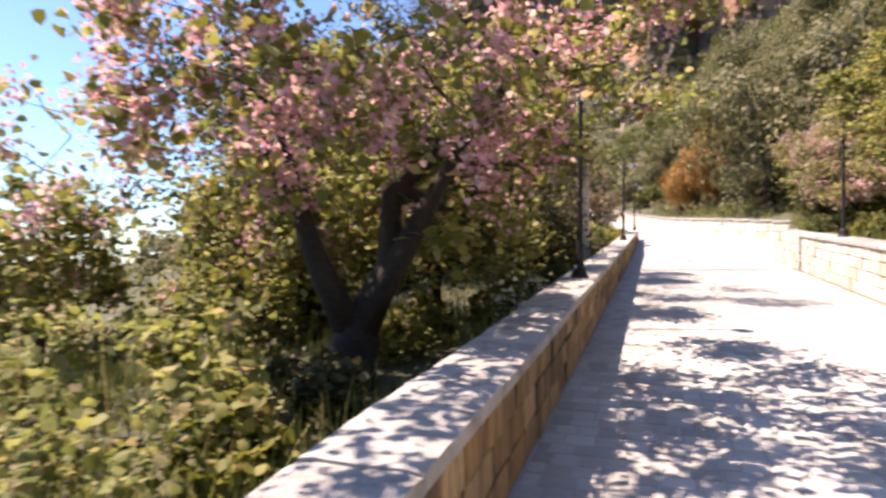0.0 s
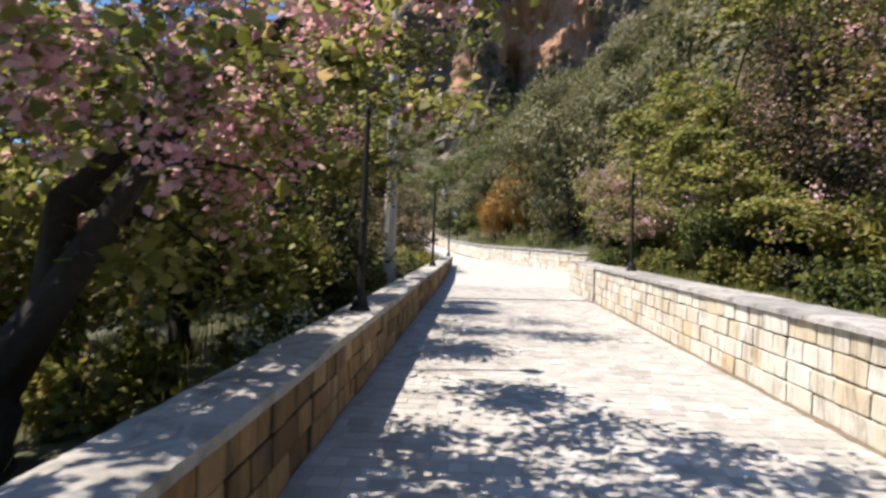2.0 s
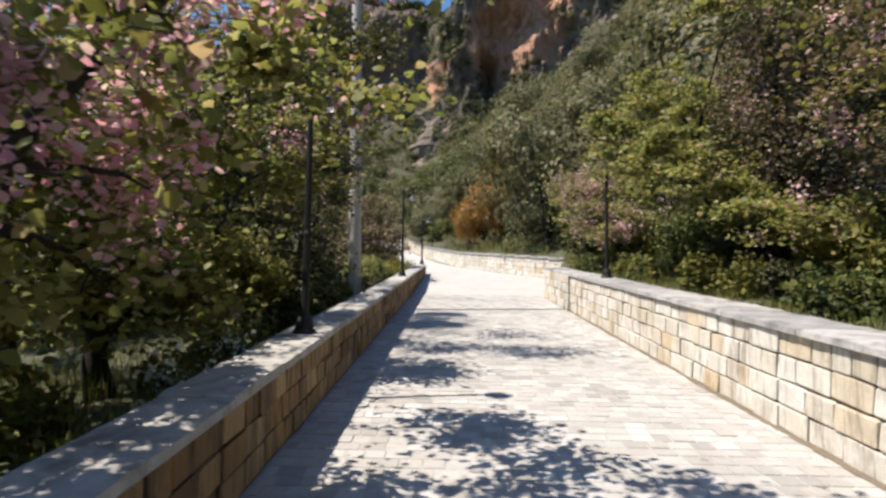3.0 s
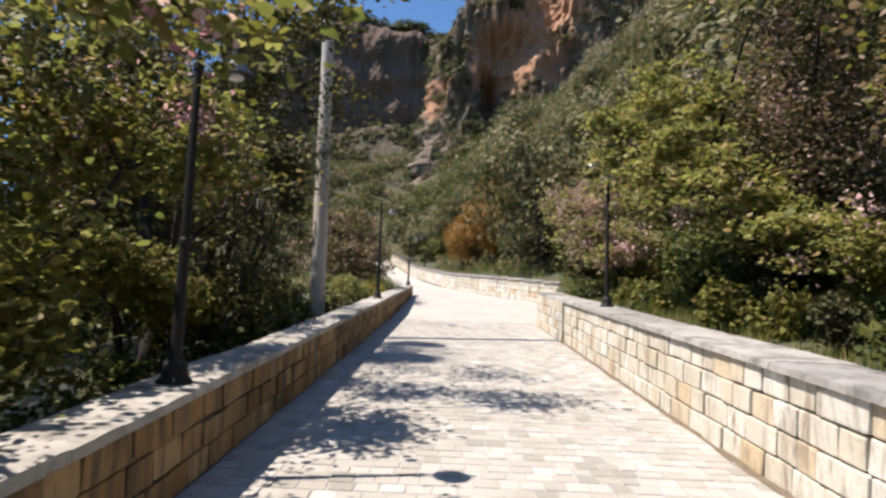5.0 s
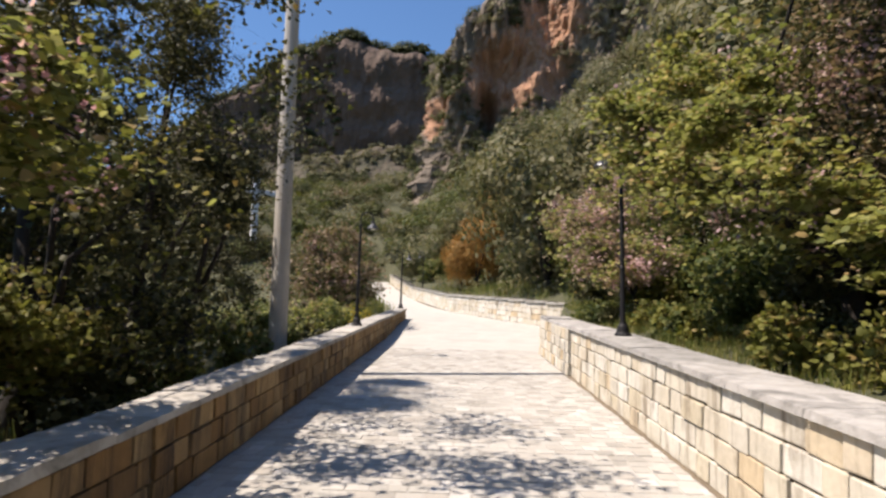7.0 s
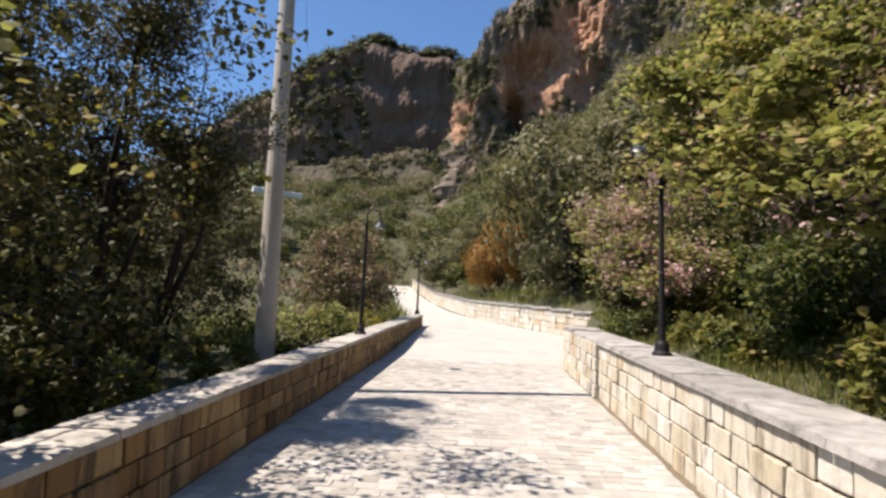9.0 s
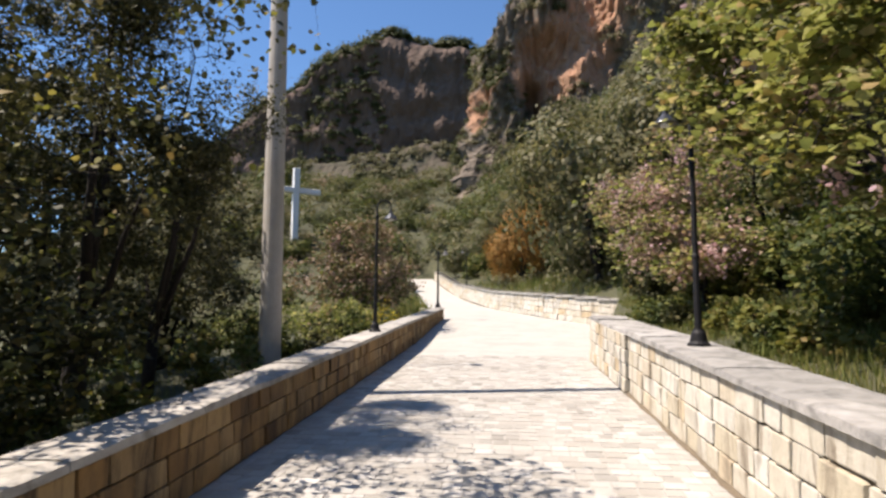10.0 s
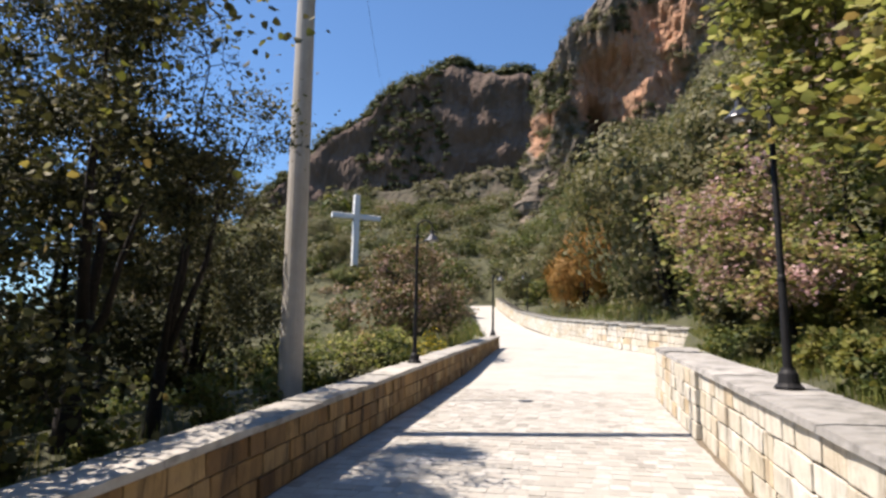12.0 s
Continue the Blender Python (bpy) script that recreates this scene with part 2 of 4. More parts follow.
def quads(name, verts, n, mat, parent=None, label=""):
    """A mesh of n equal fans: verts is an (n, 6, 3) array, two folded quads each."""
    me = bpy.data.meshes.new(name)
    v = verts.reshape(-1, 3)
    base = (np.arange(n) * 6)[:, None]
    f = np.concatenate([base + np.array([0, 1, 2, 3]), base + np.array([0, 3, 4, 5])], axis=1).reshape(-1)
    me.vertices.add(len(v))
    me.vertices.foreach_set("co", v.reshape(-1).astype(np.float32))
    me.loops.add(len(f))
    me.loops.foreach_set("vertex_index", f.astype(np.int32))
    me.polygons.add(n * 2)
    me.polygons.foreach_set("loop_start", (np.arange(n * 2) * 4).astype(np.int32))
    me.update(calc_edges=True)
    me.validate()
    return finish(name, me, mat, parent, label)


def kites(name, P, out, size, spread, r, mat, parent=None, loose=0.36):
    """Far foliage: a mesh of small four-cornered leaves at P that face outwards from their clump, more or less."""
    n = len(P)
    nor = out + r.normal(0, loose, (n, 3)) + np.array([0, 0, 0.25])
    nor /= np.linalg.norm(nor, axis=1)[:, None] + 1e-9
    a = np.cross(nor, r.normal(0, 1, (n, 3)))
    a /= np.linalg.norm(a, axis=1)[:, None] + 1e-9
    b = np.cross(nor, a)
    s = (size * r.uniform(1 - spread, 1 + spread, n))[:, None]
    v = np.stack([P - a * s * 0.55, P - b * s * 0.36 + nor * s * 0.1, P + a * s * 0.55, P + b * s * 0.36 + nor * s * 0.1], 1).reshape(-1)
    me = bpy.data.meshes.new(name)
    me.vertices.add(n * 4)
    me.vertices.foreach_set("co", v.astype(np.float32))
    me.loops.add(n * 4)
    me.loops.foreach_set("vertex_index", np.arange(n * 4, dtype=np.int32))
    me.polygons.add(n)
    me.polygons.foreach_set("loop_start", (np.arange(n) * 4).astype(np.int32))
    me.update(calc_edges=True)
    me.validate()
    return finish(name, me, mat, parent)


LEAF = np.array([(0, 0, 0), (-0.46, 0.12, 0.10), (-0.40, 0.62, 0.09), (0, 1.0, -0.08), (0.40, 0.62, 0.09), (0.46, 0.12, 0.10)])
BLADE = np.array([(0, 0, 0), (-0.02, 0.3, 0.004), (-0.015, 0.7, 0.004), (0, 1.0, 0.0), (0.015, 0.7, 0.004), (0.02, 0.3, 0.004)])


def leaves(pts, size, spread, r, shape=LEAF, droop=0.3, upright=0.0, wide=1.0, calm=1.0):
    """An (n, 6, 3) array of leaves at pts, with random turns."""
    n = len(pts)
    az = r.uniform(0, 2 * np.pi, n)
    el = r.normal(-droop, 0.6 * calm, n) if not upright else r.normal(np.pi / 2 * upright, 0.25, n)
    tw = r.normal(0, 0.7 * calm, n)
    s = size * r.uniform(1 - spread, 1 + spread, n)
    fwd = np.stack([np.cos(az) * np.cos(el), np.sin(az) * np.cos(el), np.sin(el)], 1)
    side = np.stack([-np.sin(az), np.cos(az), np.zeros(n)], 1)
    nor = np.cross(side, fwd)
    side2 = side * np.cos(tw)[:, None] + nor * np.sin(tw)[:, None]
    nor2 = nor * np.cos(tw)[:, None] - side * np.sin(tw)[:, None]
    k = shape[None] * s[:, None, None]
    return pts[:, None] + k[..., :1] * wide * side2[:, None] + k[..., 1:2] * fwd[:, None] + k[..., 2:] * nor2[:, None]


def tube(path, radii, sides=6):
    """Verts and faces of a tapered tube along a path."""
    vs, fs = [], []
    path = [Vector(p) for p in path]
    for i, (p, rad) in enumerate(zip(path, radii)):
        d = (path[min(i + 1, len(path) - 1)] - path[max(i - 1, 0)]).normalized()
        a = d.orthogonal().normalized()
        if abs(d.z) > 0.5:
            a = Vector((1, 0, 0)).cross(d).normalized()
        b = d.cross(a)
        for k in range(sides):
            t = 2 * math.pi * k / sides
            vs.append(p + (a * math.cos(t) + b * math.sin(t)) * rad)
        if i:
            o = (i - 1) * sides
            fs += [(o + k, o + (k + 1) % sides, o + sides + (k + 1) % sides, o + sides + k) for k in range(sides)]
    fs.append(tuple(range(sides))[::-1])
    fs.append(tuple(len(vs) - sides + k for k in range(sides)))
    return vs, fs


def at(x, y, z=0.0):
    """World place of a point given along the ramp."""
    return RAMP @ Vector((x, y, z))


def tree(name, label, base, blobs, trunk_r=0.11, forks=3, fork_h=0.8, tips=90, per=55, size=0.085, mat=None, mat2=None, share=0.0,
         bloom=None, bloom_n=0, bloom_size=0.04, seed=1, category="tree", group="", clump=0.26, twig=True, bloom_from=0.0, layer=0.7, calm=1.0, gap=None, far=False, slim=1.0):
    """A tapered trunk that forks, limbs that reach into each mass of the crown, and leaves in uneven clumps on the twigs.
    base and the masses (centre, radii, weight) stand in ramp coordinates."""
    r = np.random.default_rng(seed)
    root = at(*base)
    thing = tagged(new(name), label, category, group)
    thing.location = root
    segs = []
    top = Vector((r.normal(0, 0.06), r.normal(0, 0.06), fork_h))
    trunk_path = [Vector((0, 0, -0.2)), top * 0.35 + Vector((r.normal(0, .03), r.normal(0, .03), 0)), top * 0.7, top]
    segs.append((trunk_path, [trunk_r * 1.55, trunk_r * 1.1, trunk_r * 0.95, trunk_r * 0.55], 9))
    nodes, rad = [top.copy()], [trunk_r * 0.8]
    weights = np.array([b[2] for b in blobs], float)
    weights /= weights.sum()
    cs = [at(*b[0]) - root for b in blobs]
    for c, w in zip(cs, weights / weights.max()):       # a limb for each mass
        thin = 0.45 + 0.55 * w
        if len(nodes) > 1 + 4 * forks:                   # later limbs leave from earlier ones
            near = min(range(len(nodes)), key=lambda k: (nodes[k] - c).length * (1 if k % 4 else 1.3))
            a, thin = nodes[near], min(thin, rad[near] / trunk_r / 0.7)
        else:
            a = top * 0.7
        mid = a.lerp(c, 0.5) + Vector((r.normal(0, .12), r.normal(0, .12), r.normal(0.1, .12)))
        pth = [a, a.lerp(mid, 0.55) + Vector(r.normal(0, .05, 3)), mid, mid.lerp(c, 0.5) + Vector(r.normal(0, .08, 3)), c]
        rr = [trunk_r * thin * q for q in (0.8, 0.58, 0.42, 0.26, 0.12)]
        segs.append((pth, rr, 7))
        nodes += pth[1:]
        rad += rr[1:]
    tipsets = []
    for _ in range(tips):
        i = r.choice(len(blobs), p=weights)
        d = r.normal(0, 1, 3)
        d /= np.linalg.norm(d)
        d *= r.uniform(0.25, 1.0) ** 0.5
        c = cs[i] + Vector(d * np.array(blobs[i][1]))
        j = min(range(len(nodes)), key=lambda k: (nodes[k] - c).length_squared)
        a = nodes[j]
        L = (c - a).length
        m1 = a.lerp(c, 0.4) + Vector(r.normal(0, 0.09, 3)) * L
        m2 = a.lerp(c, 0.75) + Vector(r.normal(0, 0.07, 3)) * L + Vector((0, 0, 0.04 * L))
        r0 = max(0.006, min(rad[j] * 0.7, 0.03))
        segs.append(([a, m1, m2, c], [r0, r0 * 0.75, r0 * 0.5, 0.003], 4))
        nodes += [m1, m2]
        rad += [r0 * 0.75, r0 * 0.5]
        tipsets.append((m1, m2, c))
    vs, fs, tv, tf = [], [], [], []
    for k, (p, rr, sd) in enumerate(segs):
        a, f = tube(p, rr, sd)
        V, Fc = (vs, fs) if k <= len(cs) else (tv, tf)
        o = len(V)
        V += a
        Fc += [tuple(i + o for i in q) for q in f]
    vs = [v + noise.noise_vector(v * 7) * trunk_r * 0.16 for v in vs]
    raw("trunk", vs, fs, M_BARK, thing, smooth=True)
    if tv and twig:
        raw("branchwork", tv, tf, M_BARK, thing)["kind"] = "stuff"
    P = []
    for m1, m2, c in tipsets:
        n = max(6, int(per * r.uniform(0.4, 1.6)))
        u = r.beta(2.2, 1.0, n)[:, None]
        p = np.where(u < 0.5, np.array(m1) + (np.array(m2) - np.array(m1)) * u * 2, np.array(m2) + (np.array(c) - np.array(m2)) * (u * 2 - 1))
        P.append(p + r.normal(0, clump, (n, 3)) * np.array([1, 1, layer]) * r.uniform(0.5, 1.1))
    P = np.concatenate(P)
    if gap is not None:                                  # hollows between the sprays
        g = np.array([noise.noise(Vector((p[0] * 1.7, p[1] * 1.7, p[2] * 2.6 + seed))) for p in P])
        P = P[g + r.normal(0, 0.07, len(P)) > gap]
    pick = r.random(len(P)) < share
    A = P[~pick]
    if far:
        B = P[pick]
        C = np.array([c[:] for c in cs])
        for nm, Q, m in (("crown", A, mat), ("pale_foliage", B, mat2)):
            if len(Q):
                k = np.argmin(((Q[:, None] - C[None]) ** 2).sum(2), axis=1)
                d = Q - C[k]
                kites(nm, Q, d / (np.linalg.norm(d, axis=1)[:, None] + 1e-9), size, 0.45, r, m, thing)
        return thing
    quads("crown", leaves(A, size, 0.45, r, calm=calm, wide=slim), len(A), mat, thing)
    if mat2 and pick.any():
        B = P[pick]
        quads("pale_foliage", leaves(B, size, 0.45, r, calm=calm, wide=slim), len(B), mat2, thing)
    if bloom and bloom_n:
        ctr = []
        allp = [q for t in tipsets for q in t if q.z > bloom_from]
        for _ in range(bloom_n):
            q = np.array(allp[r.integers(len(allp))])
            k = r.integers(10, 34)
            ctr.append(q + r.normal(0, 1, (k, 3)) * np.array([0.07, 0.07, 0.10]))
        C = np.concatenate(ctr)
        quads("blossom", leaves(C, bloom_size, 0.4, r, droop=0.0), len(C), bloom, thing)
    return thing


# ---- terrain ----
TAN = math.tan(radians(SLOPE))
TOE = [(3.95, -60), (3.95, 22), (4.5, 28.5), (3.4, 31), (2.2, 35), (0.9, 40), (-1.75, 52), (-4.9, 66), (-12, 90)]
EDGE = [(-0.75, -60), (-0.75, 31), (-2.4, 40), (-6.3, 62), (-15, 90)]


def road_z(y):
    """Height of the road over the ramp's plane."""
    y = np.asarray(y, float)
    k = np.clip((y - 22) / 9, 0, 1)
    return 0.2 * k * k * (3 - 2 * k) + 0.0021 * np.clip(y - 40, 0, 34) ** 2


def side_dist(line, x, y):
    """Signed distance to a line that runs ahead: positive to its right."""
    best = np.full(np.shape(x), 1e9)
    out = np.zeros(np.shape(x))
    for (ax, ay), (bx, by) in zip(line, line[1:]):
        dx, dy = bx - ax, by - ay
        t = np.clip(((x - ax) * dx + (y - ay) * dy) / (dx * dx + dy * dy), 0, 1)
        d = np.hypot(x - ax - t * dx, y - ay - t * dy)
        s = np.where((x - ax) * dy - (y - ay) * dx > 0, d, -d)
        out = np.where(d < best, s, out)
        best = np.minimum(best, d)
    return out


def lift(y):
    return np.clip(y, -60, 110) * TAN


def ground_z(x, y):
    """World height of the ground."""
    x, y = np.asarray(x, float), np.asarray(y, float)
    g = road_z(y)
    sr, sl = side_dist(TOE, x, y), -side_dist(EDGE, x, y)
    right = g + 0.72 + 0.22 * np.clip(sr, 0, 3) + 0.95 * np.clip(sr - 3, 0, 42) + 0.1 * np.clip(sr - 48, 0, 200)
    k = np.clip((x + 80) / 45, 0, 1)
    left = g + 0.2 - 0.06 * np.clip(sl, 0, 3) - 0.22 * np.clip(sl - 3, 0, 70) + (0.5 * np.clip(y - 48, 0, 12) + (0.31 + 0.05 * np.sin(x * 0.13)) * np.clip(y - 60, 0, 50)) * k * k * (3 - 2 * k) * np.clip(sl / 10, 0, 1)
    h = np.where(sr > np.where(y > 22, 0.42, 0.02), right, np.where(sl > 0.02, left, g - 0.3))
    slope2 = g + 0.31 * np.clip(y - 62, 0, 50) + 1.5 * np.sin(x * 0.19 + 2.2) * np.sin(y * 0.13 + x * 0.05) + 0.6 * np.clip(x + 5, 0, 50)
    w = np.clip((y - 66) / 9, 0, 1) * np.clip((x + 80) / 45, 0, 1)
    h = (1 - w) * h + w * np.maximum(np.where(sr > 0, right - 1.6 * np.clip(y - 76, 0, 60), -50), slope2)
    fall = np.clip((np.hypot(x, y) - 160) / 500, 0, 1)
    return (h + lift(y)) * (1 - fall) - 20 * fall


def steps(a, b, d, out, n, rate):
    mid = np.arange(a, b + d / 2, d)
    k = d * np.cumsum(rate ** np.arange(1, n))
    return np.concatenate([(a - k[k < out])[::-1], [a - out] * 0, mid, b + k[k < out]])


gx, gy = steps(-4.05, 7.0, 0.3, 2500, 90, 1.1), steps(-8, 42, 0.6, 2500, 90, 1.1)
gy = np.concatenate([gy[gy <= 42], np.arange(43.2, 130, 1.4), 130 + 2.0 * np.cumsum(1.2 ** np.arange(26))])
X, Y = np.meshgrid(gx, gy)
Z = ground_z(X, Y)
sr_, sl_ = side_dist(TOE, X, Y), -side_dist(EDGE, X, Y)
off = np.maximum(sr_, sl_)
for i in range(X.shape[0]):
    for j in range(X.shape[1]):
        if off[i, j] > 0.3:
            q = Vector((X[i, j] * 0.35, Y[i, j] * 0.35, 3.1))
            Z[i, j] += noise.noise(q) * min(0.10 * off[i, j], 0.3) + noise.noise(q * 5) * 0.05
nx = len(gx)
gf = [(r * nx + c, r * nx + c + 1, (r + 1) * nx + c + 1, (r + 1) * nx + c) for r in range(len(gy) - 1) for c in range(nx - 1)]
ground = raw("ground", np.stack([X, Y, Z], -1).reshape(-1, 3), gf, M_SOIL, smooth=True)
tagged(ground, "earth slope with sparse dry grass around the ramp", "ground", kind="structure")

# ---- the ramp: bedding, expansion joint, setts ----
X_L, X_R, Y_JOINT = -0.55, 3.31, 17.385
LEFT_H, RIGHT_H = 0.55, 0.80


def box(bm, x0, x1, y0, y1, z0, z1, bevel=0.0):
    r = bmesh.ops.create_cube(bm, size=1.0)
    for v in r["verts"]:
        v.co = Vector((x0 + (v.co.x + .5) * (x1 - x0), y0 + (v.co.y + .5) * (y1 - y0), z0 + (v.co.z + .5) * (z1 - z0)))
    if bevel:
        bmesh.ops.bevel(bm, geom=list({e for v in r["verts"] for e in v.link_edges}), offset=bevel, segments=1, affect="EDGES")


bm = bmesh.new()
box(bm, X_L - 0.02, X_R + 0.02, -9, Y_JOINT - 0.012, -0.3, -0.004)
box(bm, X_L - 0.02, X_R + 0.02, Y_JOINT + 0.012, 21.6, -0.3, -0.004)
road = part("road", bm, M_JOINT)
road.matrix_world = RAMP
tagged(road, "pale stone-paved ramp with worn square setts", "road", kind="structure")

# upper road, which bends to the valley side and climbs on
ys = np.concatenate([np.arange(21.4, 46, 0.8), np.arange(46, 76, 2.0)])
le = np.interp(ys, [p[1] for p in EDGE], [p[0] for p in EDGE])
re_ = np.interp(ys, [p[1] for p in TOE[1:]], [p[0] for p in TOE[1:]])
uv, uf = [], []
for k, y in enumerate(ys):
    for c in range(9):
        x = le[k] + (re_[k] + 0.1 - le[k]) * c / 8
        uv.append(at(x, y, float(road_z(y)) - 0.004))
    if k:
        o = (k - 1) * 9
        uf += [(o + c, o + c + 1, o + 10 + c, o + 9 + c) for c in range(8)]
upper = raw("road_upper", uv, uf, M_UPPER, smooth=True)
tagged(upper, "upper pale road bending away uphill", "road", kind="structure")


# ---- parapet walls ----
def stone_meshes(mat, n=12):
    out = []
    for k in range(n):
        bm = bmesh.new()
        box(bm, -0.5, 0.5, -0.5, 0.5, -0.5, 0.5)
        for v in bm.verts:
            v.co += Vector((rng.normal(0, .04), rng.normal(0, .014), rng.normal(0, .03)))
        bmesh.ops.bevel(bm, geom=bm.edges[:], offset=0.055, segments=1, affect="EDGES")
        me = bpy.data.meshes.new("stone_block")
        bm.to_mesh(me)
        bm.free()
        me.materials.append(mat)
        out.append(me)
    return out


STONES, OCHRE_SHADED = stone_meshes(M_STONE), stone_meshes(M_STONE_L)


def rough_slab(bm, x0, x1, y0, y1, z0, z1):
    """A split stone slab: chipped wavy edges and an uneven top."""
    nx_, ny_ = 6, max(4, int((y1 - y0) / 0.07))
    for z, top in ((z0, 0), (z1, 1)):
        for i in range(ny_ + 1):
            for k in range(nx_ + 1):
                u, v = k / nx_, i / ny_
                p = Vector((x0 + (x1 - x0) * u, y0 + (y1 - y0) * v, z))
                rim = k in (0, nx_)
                if rim:
                    p.x += (0.006 * noise.noise(Vector((p.y * 5, x0 * 3 + k, 1.7))) + 0.007 * noise.noise(Vector((p.y * 17, x0 + k, top * 2.0)))) - (0.008 if k else -0.008) * top
                if top:
                    p.z += 0.007 * noise.noise(p * 4) + 0.004 * noise.noise(p * 15) - (0.009 if rim else 0.0) - (0.005 if i in (0, ny_) else 0)
                bm.verts.new(p)
    bm.verts.ensure_lookup_table()
    w, o = nx_ + 1, (nx_ + 1) * (ny_ + 1)
    V = bm.verts
    for i in range(ny_):
        for k in range(nx_):
            a = i * w + k
            bm.faces.new((V[o + a], V[o + a + 1], V[o + a + w + 1], V[o + a + w]))
        a = i * w
        bm.faces.new((V[a], V[o + a], V[o + a + w], V[a + w]))
        a += nx_
        bm.faces.new((V[a], V[a + w], V[o + a + w], V[o + a]))
    bm.faces.new([V[k] for k in range(w)] + [V[o + k] for k in range(nx_, -1, -1)])
    e = ny_ * w
    bm.faces.new([V[e + k] for k in range(nx_, -1, -1)] + [V[o + e + k] for k in range(w)])
    bm.faces.new([V[k] for k in (0, e, e + nx_, nx_)])


def straight_wall(name, label, face, side, y0, y1, height, courses, thick, cap_h, cap_over, cap_w, gaps=(), seed=3, length=(0.22, 0.52), blocks=STONES, cap=M_COPING, jut=0.0):
    """A masonry parapet along the ramp. face: x of the face towards the road; side: +1 if the wall lies to its right."""
    r = np.random.default_rng(seed)
    bm = bmesh.new()
    xa, xb = sorted((face + side * 0.03, face + side * thick))
    cuts = [y0, *gaps, y1]
    for a, b in zip(cuts, cuts[1:]):
        box(bm, xa, xb, a + 0.03, b - 0.03, -0.35, height - 0.004)
    wall = part(name, bm, M_MORTAR)
    wall.matrix_world = RAMP
    tagged(wall, label, "wall", kind="structure")
    ch = height / courses
    for c in range(courses):
        y = y0
        while y < y1 - 0.05:
            L = r.uniform(*length)
            for g in gaps:
                if y < g < y + L + 0.12:
                    L = g - y - 0.025
            if y + L > y1 - 0.15:
                L = y1 - y
            if L > 0.06:
                ob = bpy.data.objects.new("stone_block", blocks[r.integers(len(blocks))])
                scene.collection.objects.link(ob)
                ob.parent = wall
                dep = 0.09
                proud = r.uniform(-0.010, 0.010) + (jut if gaps and y > gaps[0] else 0.0)
                ob.matrix_local = Matrix.LocRotScale((face + side * (dep / 2 - proud), y + L / 2, (c + .5) * ch + (0.002 if c else 0.004)),
                                                     None, (dep, L - 0.017, ch - 0.017))
            y += max(L, 0.06)
            for g in gaps:
                if g - 0.05 < y < g + 0.03:
                    y = g + 0.03
    # coping slabs
    y = y0 - 0.02
    while y < y1 - 0.05:
        L = r.uniform(0.95, 1.5)
        for g in gaps:
            if y < g < y + L + 0.3:
                L = g - y
        if y + L > y1 - 0.5:
            L = y1 + 0.02 - y
        bm = bmesh.new()
        x_in, x_out = face - side * cap_over, face + side * cap_w
        j = r.normal(0, 0.006)
        rough_slab(bm, min(x_in, x_out), max(x_in, x_out), y + 0.004, y + L - 0.004, height + j * 0.3, height + cap_h + j)
        part("coping_slab", bm, cap, wall)
        y += L
    return wall


wall_right = straight_wall("wall_right", "low wall of cream limestone blocks under grey coping slabs", X_R, 1, -6.0, 21.1, RIGHT_H, 4, 0.55, 0.06, 0.04, 0.62, (Y_JOINT,), 3, jut=0.045)
wall_left = straight_wall("wall_left", "low shaded wall of brown limestone blocks under grey coping", X_L, -1, -6.0, 30.9, LEFT_H, 3, 0.33, 0.06, 0.02, 0.43, (10.6, 18.0, 24.3), 5, (0.22, 0.5), OCHRE_SHADED, M_COPING_L)

# earth and grit gathered at the foot of the wall
dv, df = [], []
for k in range(440):
    y = -5.5 + k * 0.0605
    w = 0.045 + 0.035 * noise.noise(Vector((y * 1.3, 2.0, 0))) + 0.022 * noise.noise(Vector((y * 9, 5.0, 0)))
    dv += [(X_R - max(w, 0.006), y, 0.003), (X_R - 0.012, y, 0.007 + 0.012 * abs(noise.noise(Vector((y * 6, 8.0, 0))))), (X_R + 0.012, y, 0.022)]
    if k:
        o = (k - 1) * 3
        df += [(o, o + 1, o + 4, o + 3), (o + 1, o + 2, o + 5, o + 4)]
dirt = raw("grit", dv, df, M_MORTAR)
dirt.matrix_world = RAMP
tagged(dirt, "line of brown grit along the foot of the pale wall", "grit", kind="stuff")

